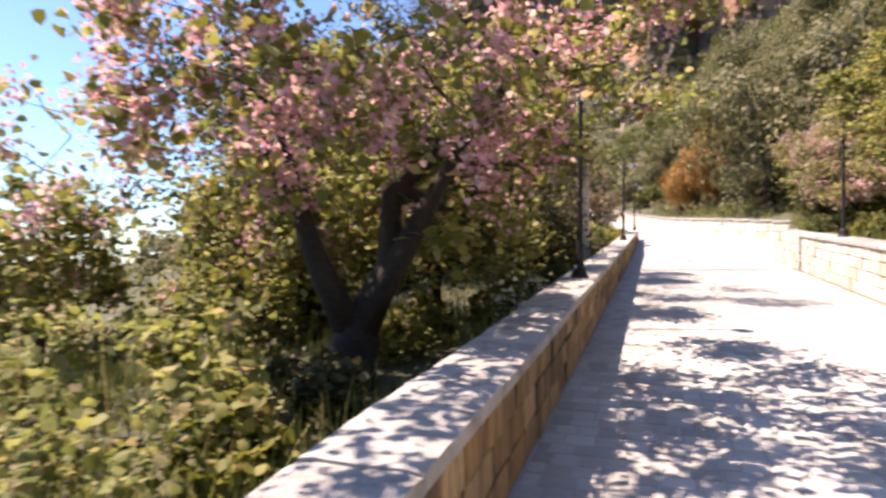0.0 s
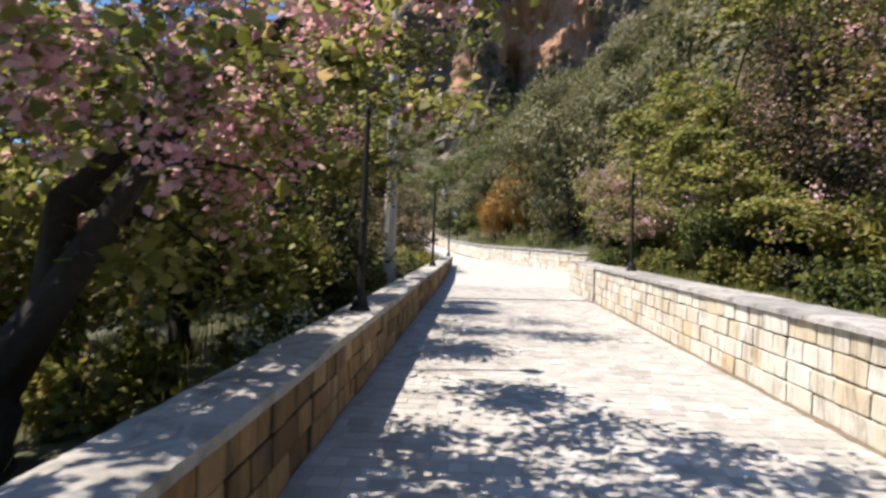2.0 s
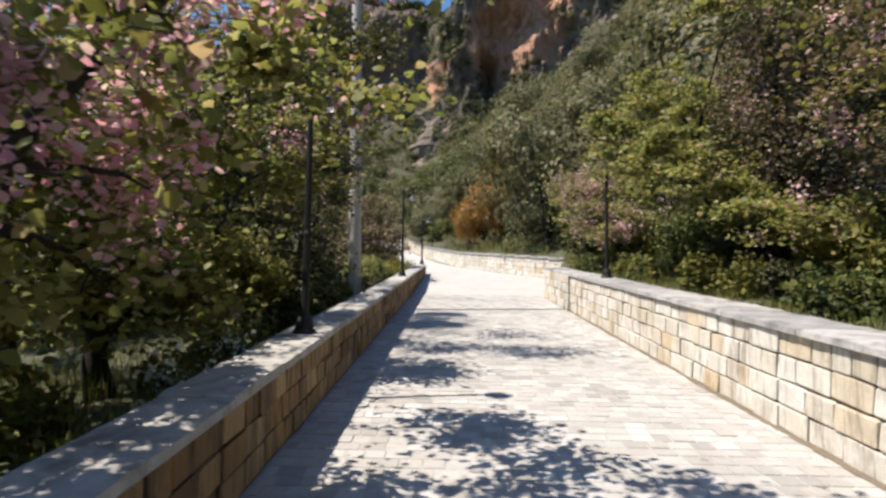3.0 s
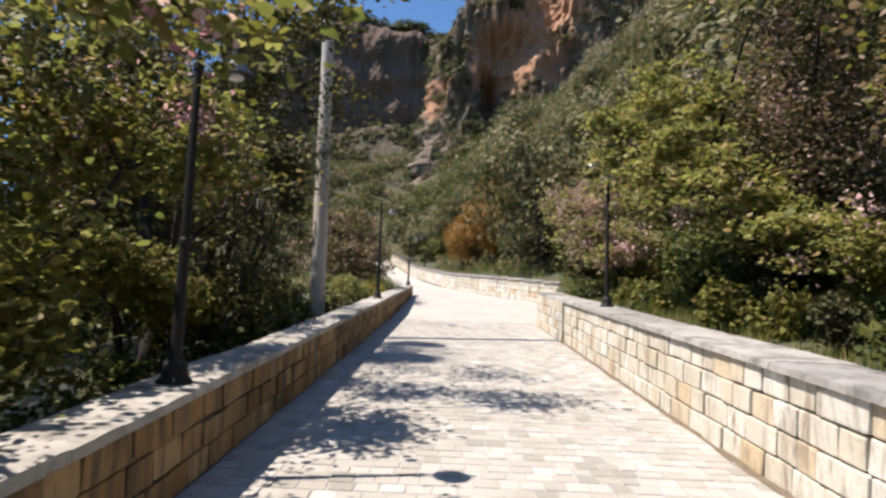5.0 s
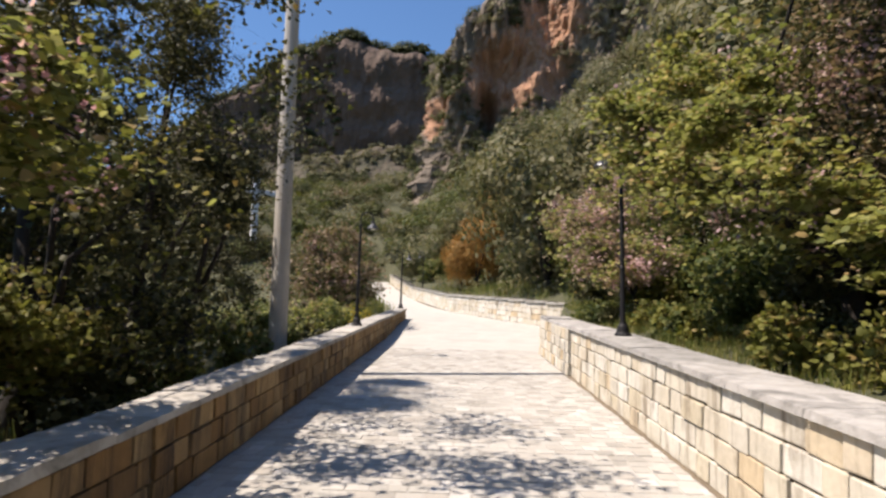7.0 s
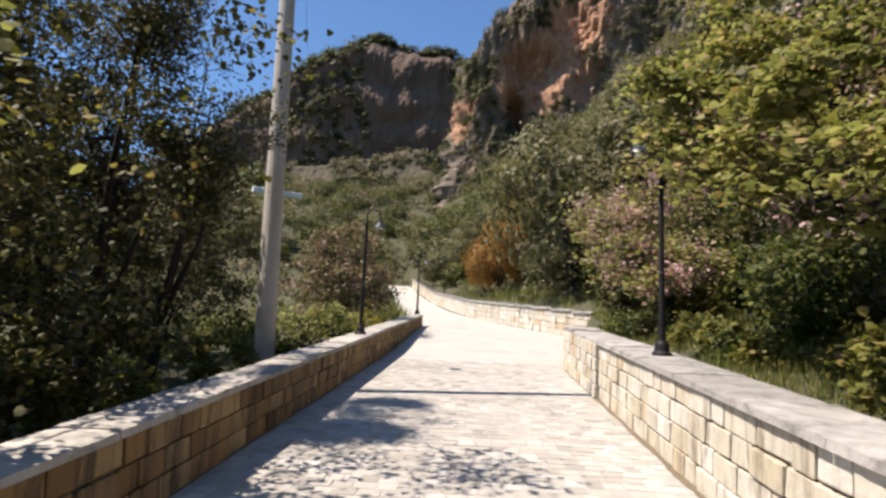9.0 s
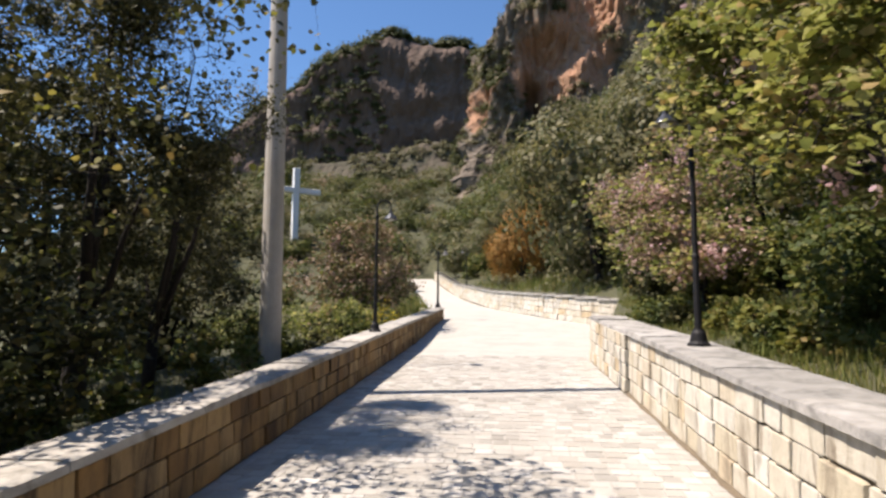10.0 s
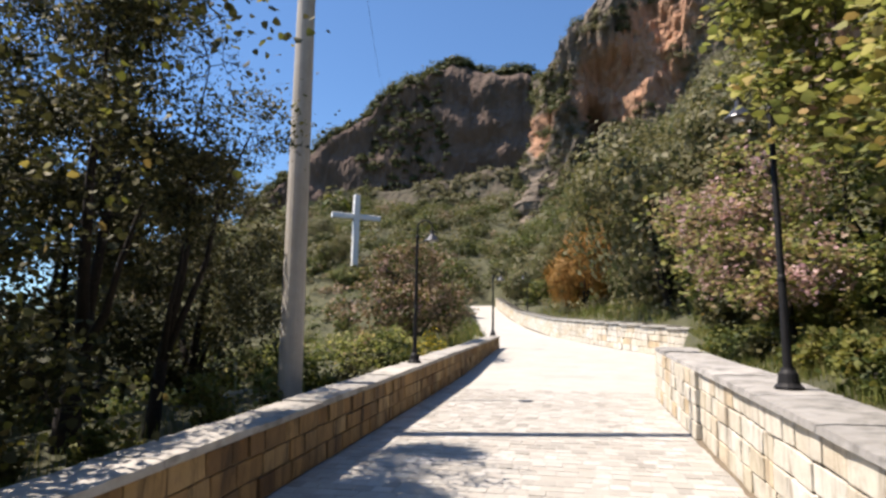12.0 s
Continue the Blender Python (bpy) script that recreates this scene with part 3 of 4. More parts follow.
# far wall along the bend
r_ = np.random.default_rng(11)
line = [Vector(at(x, y, float(road_z(y)))) for x, y in TOE[2:8]]
line = [Vector(at(5.6, 26.5, 0.1))] + line
bm = bmesh.new()
far_stones, caps = [], []
for a, b in zip(line, line[1:]):
    d = (b - a)
    L = d.length
    u = d.normalized()
    nrm = Vector((u.y, -u.x, 0)).normalized()          # to the bank
    H = 0.8
    vs = [bm.verts.new(p + nrm * o + Vector((0, 0, h))) for p in (a, b) for o in (0.03, 0.42) for h in (-0.5, H)]
    for f in ((0, 1, 5, 4), (2, 6, 7, 3), (1, 3, 7, 5), (0, 2, 3, 1), (4, 5, 7, 6)):
        bm.faces.new([vs[i] for i in f])
    m = Matrix((( u.x, nrm.x, 0, 0), (u.y, nrm.y, 0, 0), (u.z, 0, 1, 0), (0, 0, 0, 1)))
    step = 1.0 if L < 8 else 1.3
    for c in range(4):
        s = 0.0
        while s < L - 0.02:
            w = min(r_.uniform(0.35, 0.7) * step, L - s)
            if w > 0.1:
                p = a + u * (s + w / 2) + nrm * 0.045 + Vector((0, 0, (c + .5) * H / 4))
                far_stones.append(Matrix.Translation(p) @ m @ Matrix.Diagonal((w - 0.015, 0.09, H / 4 - 0.014, 1)))
            s += w
    n = max(1, round(L / 1.4))
    for k in range(n):
        p = a + u * (L * (k + .5) / n) + nrm * 0.2 + Vector((0, 0, H + 0.045))
        caps.append(Matrix.Translation(p) @ m @ Matrix.Diagonal((L / n - 0.006, 0.52, 0.08, 1)))
wall_far = part("wall_far", bm, M_MORTAR)
tagged(wall_far, "cream stone parapet along the upper bend", "wall", kind="structure")
CAP = STONES[0].copy()
CAP.materials[0] = M_COPING_L
for M, me, nm in [(q, None, "stone_block") for q in far_stones[:420]] + [(q, CAP, "coping_slab") for q in caps]:
    ob = bpy.data.objects.new(nm, me or STONES[r_.integers(len(STONES))])
    scene.collection.objects.link(ob)
    ob.parent = wall_far
    ob.matrix_world = M


# ---- lamps, pole, cross ----
def lathe(bm, prof, seg=12, centre=(0, 0, 0)):
    rings = []
    for rad, z in prof:
        rings.append([bm.verts.new((centre[0] + rad * math.cos(2 * math.pi * k / seg), centre[1] + rad * math.sin(2 * math.pi * k / seg), centre[2] + z)) for k in range(seg)])
    for a, b in zip(rings, rings[1:]):
        for k in range(seg):
            bm.faces.new((a[k], a[(k + 1) % seg], b[(k + 1) % seg], b[k]))
    bm.faces.new(rings[0][::-1])
    bm.faces.new(rings[-1])


def street_lamp(x, y, z, height, head=0, label="black metal lamp post standing on the wall coping"):
    thing = tagged(new("street_lamp"), label, "street lamp", "lamp posts along the ramp")
    thing.location = at(x, y, z)
    bm = bmesh.new()
    lathe(bm, [(0.115, 0), (0.115, 0.02), (0.10, 0.035), (0.088, 0.05), (0.075, 0.13), (0.055, 0.16), (0.05, 0.18)], 16)
    part("foot", bm, M_METAL, thing, smooth=False)
    bm = bmesh.new()
    lathe(bm, [(0.04, 0.17), (0.034, 0.9), (0.04, 0.91), (0.04, 0.94), (0.031, 0.96), (0.026, height - 0.1), (0.034, height - 0.09), (0.034, height - 0.05), (0.02, height - 0.03), (0.018, height)], 10)
    part("pole", bm, M_METAL, thing, smooth=False)
    if head:
        pts = [(0, 0, height - 0.02)]
        for k in range(13):
            a = math.pi * k / 12
            pts.append((head * 0.13 * (1 - math.cos(a)), 0, height + 0.10 + 0.13 * math.sin(a)))
        pts.append((head * 0.26, 0, height + 0.02))
        v, f = tube(pts, [0.015] * len(pts), 8)
        raw("crook", v, f, M_METAL, thing)
        bm = bmesh.new()
        lathe(bm, [(0.13, -0.13), (0.125, -0.12), (0.07, -0.06), (0.035, -0.02), (0.03, 0.04)], 16, (head * 0.26, 0, height))
        part("shade", bm, M_GLASSY, thing, "grey bell-shaped metal shade")
        bm = bmesh.new()
        lathe(bm, [(0.02, -0.13), (0.05, -0.15), (0.055, -0.12), (0.05, -0.10)], 12, (head * 0.26, 0, height))
        part("bulb", bm, M_WHITE, thing)
    return thing


bx_ = 0.2 + float(np.interp(49.0, [40, 52], [0.9, -1.75]))
far_lamp = street_lamp(bx_, 49.0, float(road_z(49.0)) + 0.87, 2.3, -1, "black metal lamp post on the far parapet")
street_lamp(3.64, 15.3, RIGHT_H + 0.06, 2.5, -1, "black metal lamp post with curled top and bell shade")
for (x, y) in ((-0.74, 8.80), (-0.73, 19.9), (-0.74, 30.6)):
    street_lamp(x, y, LEFT_H + 0.06, 2.2 if y < 28 else 2.0, 1, "black metal lamp post with curled top and bell shade")

pole = tagged(new("utility_pole"), "weathered grey concrete utility pole beside the wall", "utility pole")
pole.location = at(-1.53, 16.8, -0.2)
bm = bmesh.new()
lathe(bm, [(0.158, -0.3), (0.15, 1.0), (0.138, 3.0), (0.122, 5.5), (0.105, 8.6), (0.10, 8.62)], 20)
part("shaft", bm, M_CONCRETE, pole, smooth=False)
bm = bmesh.new()
box(bm, -0.55, 0.55, -0.04, 0.04, 8.1, 8.2, 0.01)
part("crossarm", bm, M_METAL, pole)
pole.rotation_euler = (0, radians(-0.75), 0)
a, b = Vector((-4.6, 26.0, 16.5)), Vector((-18.5, 74.0, 31.0))
pts = [a.lerp(b, k / 24) - Vector((0, 0, 1.5 * 4 * (k / 24) * (1 - k / 24))) for k in range(25)]
v, f = tube(pts, [0.008] * 25, 5)
tagged(raw("cable", v, f, M_METAL), "thin black overhead cable across the sky", "cable")

cross = tagged(new("cross"), "tall white concrete cross on the wooded slope", "cross")
cross_z = float(ground_z(-15.9, 58.9)) - 0.1
cross.location = (-15.9, 58.9, cross_z)
cross.rotation_euler = (0, 0, radians(35))
CROSS_TOP = 15.2 - cross_z
bm = bmesh.new()
box(bm, -0.25, 0.25, -0.24, 0.24, 0.0, CROSS_TOP, 0.03)
part("upright", bm, M_WHITE, cross)
for a, b in ((-2.1, -0.254), (0.254, 2.1)):
    bm = bmesh.new()
    box(bm, a, b, -0.22, 0.22, CROSS_TOP - 2.12, CROSS_TOP - 1.68, 0.03)
    part("arm", bm, M_WHITE, cross)


# ---- rock faces ----
def rock_sheet(name, label, pts, mat, nu, nv, amp, freq, lean=0.25, seed=0.0, ledge=0.0, tall=0.7, flare=0.0, foot=0.0, caves=()):
    """pts: (x, y, foot z, top z) along the face; the sheet is broken up by ridges, ledges and hollows."""
    P = np.array(pts, float)
    s = np.concatenate([[0], np.cumsum(np.hypot(np.diff(P[:, 0]), np.diff(P[:, 1])))])
    us = np.linspace(0, s[-1], nu)
    bx, by, z0, z1 = (np.interp(us, s, P[:, k]) for k in range(4))
    tx, ty = np.gradient(bx), np.gradient(by)
    ln = np.hypot(tx, ty)
    nxn, nyn = ty / ln, -tx / ln                         # outwards, to the viewer
    vs = []
    for j in range(nv):
        v = j / (nv - 1)
        for i in range(nu):
            jag = noise.noise(Vector((us[i] * freq * 0.6, seed, 9.0))) * amp * 1.3 + noise.noise(Vector((us[i] * freq * 3, seed, 5.0))) * amp * 0.5
            z = z0[i] + (z1[i] + jag - z0[i]) * v
            q = Vector((us[i] * freq, z * freq * tall, seed))
            d = noise.fractal(q, 0.9, 2.1, 6) * amp + abs(noise.noise(q * 0.6)) * amp * 1.4
            d += (abs(noise.noise(q * 2.3)) - abs(noise.noise(q * 5.1 + Vector((3, 1, 0)))) * 0.6) * amp * 0.4
            d += (noise.fractal(q * 7, 0.8, 2.1, 4) * 0.34 - abs(noise.noise(Vector((q.x * 4, q.y * 1.2, 3.0)))) * 0.7) * amp * 0.5
            d += ledge * math.sin(z * freq * 5 + 3 * noise.noise(q * 0.5)) * amp * 0.25
            d -= lean * (z - z0[i])
            d += flare * max(0.0, (foot - z) / 15) ** 1.5
            for cx, cz, cw, chh, deep_ in caves:
                e = ((bx[i] - cx) / cw) ** 2 + ((z - cz) / chh) ** 2
                d -= deep_ / (1 + e ** 3)
            top = max(0.0, v - 0.93) / 0.07
            d -= top * top * amp * 2.0
            vs.append((bx[i] + nxn[i] * d, by[i] + nyn[i] * d, z))
    fs = [(j * nu + i, j * nu + i + 1, (j + 1) * nu + i + 1, (j + 1) * nu + i) for j in range(nv - 1) for i in range(nu - 1)]
    return tagged(raw(name, vs, fs, mat), label, "cliff", kind="structure")


cliff = rock_sheet("cliff", "tall orange and grey limestone cliff with hollows and ledges",
           [(-1, 140, 20, 62), (-4.0, 112, 20, 50), (-2.5, 101, 20, 46.5), (4, 99, 22, 54), (12, 99, 25, 66), (24, 96, 30, 80), (48, 89, 30, 92)],
           M_CLIFF, 380, 230, 3.0, 0.17, 0.10, 2.0, 0.25, 0.5, 1.8, 38, ((5.3, 36.0, 1.5, 3.4, 6.0), (9.0, 43.0, 3.5, 3.0, 2.0)))
mountain = rock_sheet("mountain", "distant dark mountain with a flat wooded top and shaded cliffs",
           [(-225, 345, -30, 2), (-190, 330, -30, 48), (-160, 318, -20, 82), (-128, 312, 0, 105), (-108, 308, 20, 116), (-84, 304, 40, 131), (-62, 301, 45, 139), (-40, 300, 45, 139), (-10, 300, 45, 133), (40, 300, 45, 136), (140, 290, 45, 144)],
           M_FAR, 300, 130, 3.4, 0.07, -0.10, 7.0, 1.2, 0.45)


scree = rock_sheet("mountain_foot", "pale scrubby slope at the foot of the mountain cliff",
           [(-170, 285, 20, 62), (-140, 272, 40, 70), (-105, 266, 45, 77), (-70, 263, 45, 80), (-30, 262, 45, 88), (10, 262, 45, 92), (60, 262, 45, 92)],
           M_FOOT, 220, 50, 2.0, 0.08, 0.75, 4.0, 0.6)


def clumps(name, label, centres, radii, n, size, mat, seed, flat=0.8):
    """Far growth that nobody could count: rounded tufts of leaves round many centres, one object."""
    r = np.random.default_rng(seed)
    C = np.repeat(np.asarray(centres, float), n, axis=0)
    rad = np.repeat(np.asarray(radii, float), n)
    d = r.normal(0, 1, C.shape)
    d /= np.linalg.norm(d, axis=1)[:, None]
    d[:, 2] = np.abs(d[:, 2]) * 1.15 - 0.15
    lump = 0.8 + 0.35 * np.sin(d[:, 0] * 5 + C[:, 0]) * np.sin(d[:, 1] * 6 + C[:, 1]) + 0.2 * np.sin(d[:, 2] * 7 + C[:, 2])
    p = C + d * (rad * lump * r.uniform(0.7, 1.0, len(C)) ** 0.5)[:, None] * np.array([1, 1, flat])
    return tagged(kites(name, p, d, size, 0.5, r, mat), label, "scrub", kind="stuff")


def on_rock(ob, n, seed, low, high, flat_only=True):
    """Places on a rock face where growth takes hold: ledges and the rim."""
    r = np.random.default_rng(seed)
    me = ob.data
    co = np.empty(len(me.vertices) * 3, np.float32)
    no = np.empty(len(me.vertices) * 3, np.float32)
    me.vertices.foreach_get("co", co)
    me.vertex_normals.foreach_get("vector", no)
    co, no = co.reshape(-1, 3), no.reshape(-1, 3)
    ok = np.abs(no[:, 2]) > (0.35 if flat_only else -1)
    ok &= np.array([noise.noise(Vector(c) * low) > high for c in co])
    idx = np.nonzero(ok)[0]
    return co[r.choice(idx, n)]


q = on_rock(cliff, 700, 5, 0.11, 0.1, False)
q = q[[not any((((p - np.array(c)) / np.array(r)) ** 2).sum() < 0.6 for c, r in SCARS) for p in q]]
clumps("cliff_scrub", "dark green scrub clinging to the cliff ledges", q, rng.uniform(0.5, 1.6, len(q)), 170, 0.24, PINE, 6)
q = on_rock(cliff, 600, 15, 0.13, 0.1, False)
q = q[[not any((((p - np.array(c)) / np.array(r)) ** 2).sum() < 0.6 for c, r in SCARS) for p in q]]
clumps("cliff_scrub", "grey-green scrub on the cliff ledges", q, rng.uniform(0.5, 1.5, len(q)), 170, 0.24, OLIVE, 16)
co = np.array([v.co[:] for v in cliff.data.vertices])
co = co[(co[:, 2] < 37) & (co[:, 2] > 23) & (co[:, 0] < 4.5)]
for k, (n, mat) in enumerate(((150, PINE), (170, OLIVE))):
    q = co[rng.integers(0, len(co), n)]
    clumps("cliff_scrub", "scrub at the foot of the cliff", q, rng.uniform(0.35, 1.2, n), 130, 0.22, mat, 26 + k)
q = on_rock(mountain, 900, 7, 0.02, 0.02, False)
clumps("mountain_scrub", "dark scrub on the distant mountain", q, rng.uniform(1.5, 3.6, len(q)), 90, 1.0, PINE, 8)
co = np.array([v.co[:] for v in mountain.data.vertices])[-300:]
co = co[rng.integers(0, 300, 420)] + rng.normal(0, 1.2, (420, 3)) * np.array([1, 1, 0.6])
clumps("mountain_scrub", "dark trees along the rim of the distant mountain", co, rng.uniform(2.2, 6.0, 420), 150, 1.1, PINE, 9)


for k, (n, mat) in enumerate(((1500, PINE), (800, OLIVE))):
    q = on_rock(scree, n, 17 + k, 0.03 + 0.02 * k, -0.06, False)
    clumps("mountain_scrub", "rounded scrub on the slope under the mountain cliff", q, rng.uniform(1.0, 3.2, len(q)), 80, 0.8, mat, 19 + k)

# ---- trees beside the ramp ----
tree("redbud_tree", "flowering redbud with dark forked trunk and pink blossom", (-2.0, 5.15, 0.1),
     [((-2.5, 5.0, 2.2), (1.0, 1.1, 0.8), 2.2), ((-1.3, 5.6, 2.2), (0.9, 1.2, 0.8), 3), ((-0.5, 6.0, 2.9), (0.8, 1.0, 0.5), 1.5), ((0.35, 6.3, 3.1), (0.5, 0.7, 0.3), 0.5),
      ((-3.3, 5.0, 2.6), (1.0, 1.0, 1.2), 1.7), ((-4.6, 5.2, 2.1), (1.1, 1.0, 1.2), 1.5), ((-2.2, 5.3, 3.6), (1.6, 1.4, 0.8), 0.5), ((-1.5, 6.4, 1.4), (0.7, 1.0, 0.5), 1.6),
      ((-2.2, 3.4, 3.7), (1.0, 0.9, 0.5), 0.9), ((-1.4, 4.4, 3.8), (1.0, 1.0, 0.5), 2.0), ((-0.2, 5.6, 4.5), (1.2, 1.3, 0.5), 2.4), ((-2.7, 3.9, 3.7), (0.8, 1.1, 0.45), 1.2), ((-3.0, 5.3, 4.3), (0.9, 1.2, 0.45), 2.6), ((-2.8, 2.3, 3.8), (0.8, 0.8, 0.4), 0.5)],
     0.19, 2, 0.55, 410, 17, 0.078, LIME, GREEN, 0.35, PINK, 640, 0.046, 21, clump=0.15, bloom_from=1.3)
tree("redbud_tree", "dense redbud behind the wall, with pink tips", (-2.4, 8.4, 0.15),
     [((-2.1, 8.6, 1.5), (0.7, 1.2, 0.8), 3), ((-3.0, 8.2, 2.6), (1.0, 1.4, 0.9), 2.6), ((-1.3, 10.2, 2.4), (0.5, 0.8, 0.5), 1.6), ((-1.9, 8.0, 0.9), (0.5, 1.2, 0.4), 1.3), ((-2.0, 7.0, 2.2), (0.6, 0.7, 0.6), 1.5), ((-2.4, 9.8, 2.6), (0.8, 0.8, 0.7), 1.6), ((-0.9, 7.8, 2.95), (0.5, 0.5, 0.3), 1.8), ((-0.1, 7.0, 2.45), (0.3, 0.35, 0.15), 0.3)],
     0.10, 3, 0.6, 300, 84, 0.066, GREEN, LIME, 0.42, PINK, 90, 0.04, 22, bloom_from=1.8, layer=0.5, calm=0.7, gap=-0.06)
tree("broadleaf_tree", "dark leafy tree behind the low wall", (-2.4, 12.0, 0.1),
     [((-1.7, 12.3, 2.1), (0.45, 0.5, 0.8), 1.0), ((-3.7, 13.2, 3.5), (1.1, 1.0, 1.1), 3.5), ((-1.8, 11.8, 3.5), (0.6, 0.5, 0.9), 0.4), ((-3.1, 13.3, 2.0), (0.7, 0.8, 1.0), 3.5), ((-1.0, 12.9, 4.3), (0.7, 0.4, 0.45), 0.1), ((-0.5, 13.2, 3.7), (0.4, 0.4, 0.35), 0.06), ((-1.2, 13.0, 3.4), (0.4, 0.5, 0.6), 0.1), ((-1.15, 13.0, 2.3), (0.22, 0.5, 0.45), 0.2), ((-1.7, 12.7, 1.0), (0.5, 0.8, 0.6), 1.3), ((-3.7, 11.0, 5.0), (1.2, 1.2, 0.7), 0.6), ((-0.9, 11.5, 4.2), (1.0, 0.4, 0.4), 0.8), ((-2.2, 10.0, 3.0), (0.8, 0.8, 0.6), 1.4)],
     0.12, 3, 0.9, 300, 105, 0.056, DARK, GREEN, 0.18, seed=23, gap=-0.09, layer=0.5)
tree("evergreen_tree", "tall dark evergreen tree with slender forked trunk", (-3.05, 15.0, 0.0),
     [((-2.2, 14.3, 4.3), (0.45, 0.7, 0.7), 2), ((-2.85, 15.6, 5.3), (0.55, 0.8, 0.8), 2), ((-1.5, 14.5, 2.65), (0.28, 0.5, 0.6), 1.1), ((-1.0, 15.2, 3.3), (0.4, 0.5, 0.5), 0.3), ((-1.75, 14.3, 3.2), (0.35, 0.6, 0.4), 0.7), ((-4.4, 16.0, 4.6), (1.0, 1.1, 1.0), 3), ((-3.6, 15.5, 3.2), (0.8, 1.0, 0.8), 3),
      ((-3.2, 16.2, 2.3), (0.7, 0.9, 0.7), 2), ((-5.0, 15.5, 5.7), (1.2, 1.2, 1.0), 2.6), ((-2.9, 17.2, 3.0), (0.6, 0.8, 0.6), 1.3), ((-2.5, 17.6, 1.8), (0.6, 0.8, 0.7), 1.4)],
     0.11, 2, 1.5, 340, 230, 0.045, DARK, OLIVE, 0.1, seed=24, clump=0.19, gap=-0.10, slim=0.7)
tree("bare_tree", "small tree with bare curling twigs and few leaves", (-2.7, 15.8, 0.0),
     [((-2.2, 15.9, 4.3), (0.55, 0.6, 0.7), 2), ((-1.7, 16.0, 3.5), (0.6, 0.6, 0.5), 2.4), ((-2.1, 15.8, 2.8), (0.5, 0.5, 0.5), 1.4), ((-2.7, 15.8, 4.9), (0.6, 0.6, 0.6), 1.2)],
     0.07, 2, 1.3, 240, 8, 0.042, DARK, OLIVE, 0.2, seed=27, clump=0.1, slim=0.6)
for k, (x, y, zt) in enumerate([(-5.8, 9.4, 3.7), (-6.2, 12.5, 4.3), (-5.0, 13.6, 4.6), (-6.2, 17.0, 4.4), (-4.4, 19.0, 3.0), (-8.5, 22.0, 4.5), (-9.0, 15.0, 5.0), (-7.0, 15.2, 3.3), (-5.6, 17.6, 3.2)]):
    tree("evergreen_tree", "shady tree on the slope below the ramp", (x, y, -0.5),
         [((x, y, zt - 1.6), (1.7, 1.7, 1.2), 3), ((x + 0.6, y - 0.5, zt - 0.3), (1.3, 1.4, 1.0), 3), ((x - 0.8, y + 0.6, zt), (1.2, 1.2, 0.9), 2), ((x + 0.4, y, 1.0), (1.4, 1.4, 0.9), 2)],
         0.12, 3, 0.9, 120, 110, 0.075, DARK, OLIVE, 0.1, seed=40 + k, clump=0.26, gap=-0.12, slim=0.75)
for k, (x, y, zt) in enumerate([(-4.6, 7.6, 1.9), (-6.4, 6.2, 1.5), (-3.4, 7.0, 1.6)]):
    tree("redbud_shrub", "young leafy redbud on the grassy slope", (x, y, -0.3),
         [((x, y, zt - 0.7), (1.0, 1.0, 0.6), 3), ((x + 0.5, y - 0.3, zt - 0.1), (0.8, 0.8, 0.45), 2), ((x - 0.5, y, 0.5), (0.8, 0.8, 0.5), 2)],
         0.05, 4, 0.3, 110, 46, 0.075, GREEN, LIME, 0.4, PINK, 40, 0.045, 80 + k, "shrub", clump=0.2)
tree("redbud_shrub", "sunlit yellow-green shrub between the shady trees", (-2.4, 11.2, 0.1),
     [((-2.3, 11.2, 1.25), (0.5, 0.7, 0.35), 3), ((-2.8, 10.8, 1.55), (0.6, 0.7, 0.35), 2), ((-2.1, 11.9, 0.9), (0.4, 0.6, 0.35), 1.5)],
     0.05, 3, 0.4, 110, 60, 0.055, GREEN, LIME, 0.12, seed=87, category="shrub", clump=0.15, layer=0.5)
tree("redbud_shrub", "pinkish-brown redbud shrub past bloom beside the wall end", (-2.4, 26.0, 0.1),
     [((-2.45, 26.0, 1.7), (1.0, 1.4, 0.9), 3), ((-3.4, 25.4, 1.6), (1.1, 1.2, 0.9), 2), ((-1.9, 27.8, 1.5), (0.7, 1.2, 0.9), 2), ((-2.6, 26.5, 2.7), (1.1, 1.1, 0.6), 2.0)],
     0.06, 4, 0.3, 190, 50, 0.075, ROSY, SHRUB, 0.3, FADED, 70, 0.05, 25, "shrub", clump=0.22, layer=0.6)

tree("redbud_tree", "sunlit leafy redbud leaning over the low wall", (5.6, 13.4, 1.0),
     [((4.3, 13.6, 2.8), (0.9, 1.2, 0.8), 3), ((4.0, 12.4, 2.6), (0.7, 1.0, 0.7), 2.2), ((4.5, 14.2, 4.0), (0.9, 1.2, 0.7), 2.4), ((3.7, 14.5, 3.4), (0.6, 1.0, 0.7), 1.9), ((5.3, 12.2, 5.5), (1.4, 1.4, 0.5), 1.2), ((4.8, 10.9, 1.85), (0.9, 1.1, 0.3), 1.8), ((5.1, 12.4, 2.1), (0.8, 0.8, 0.4), 1.2), ((4.4, 11.6, 4.9), (0.7, 0.9, 0.4), 0.6)],
     0.12, 3, 0.8, 270, 135, 0.064, LIME, GREEN, 0.4, FADED, 45, 0.045, 31, layer=0.3, calm=0.6, clump=0.2, gap=0.0)
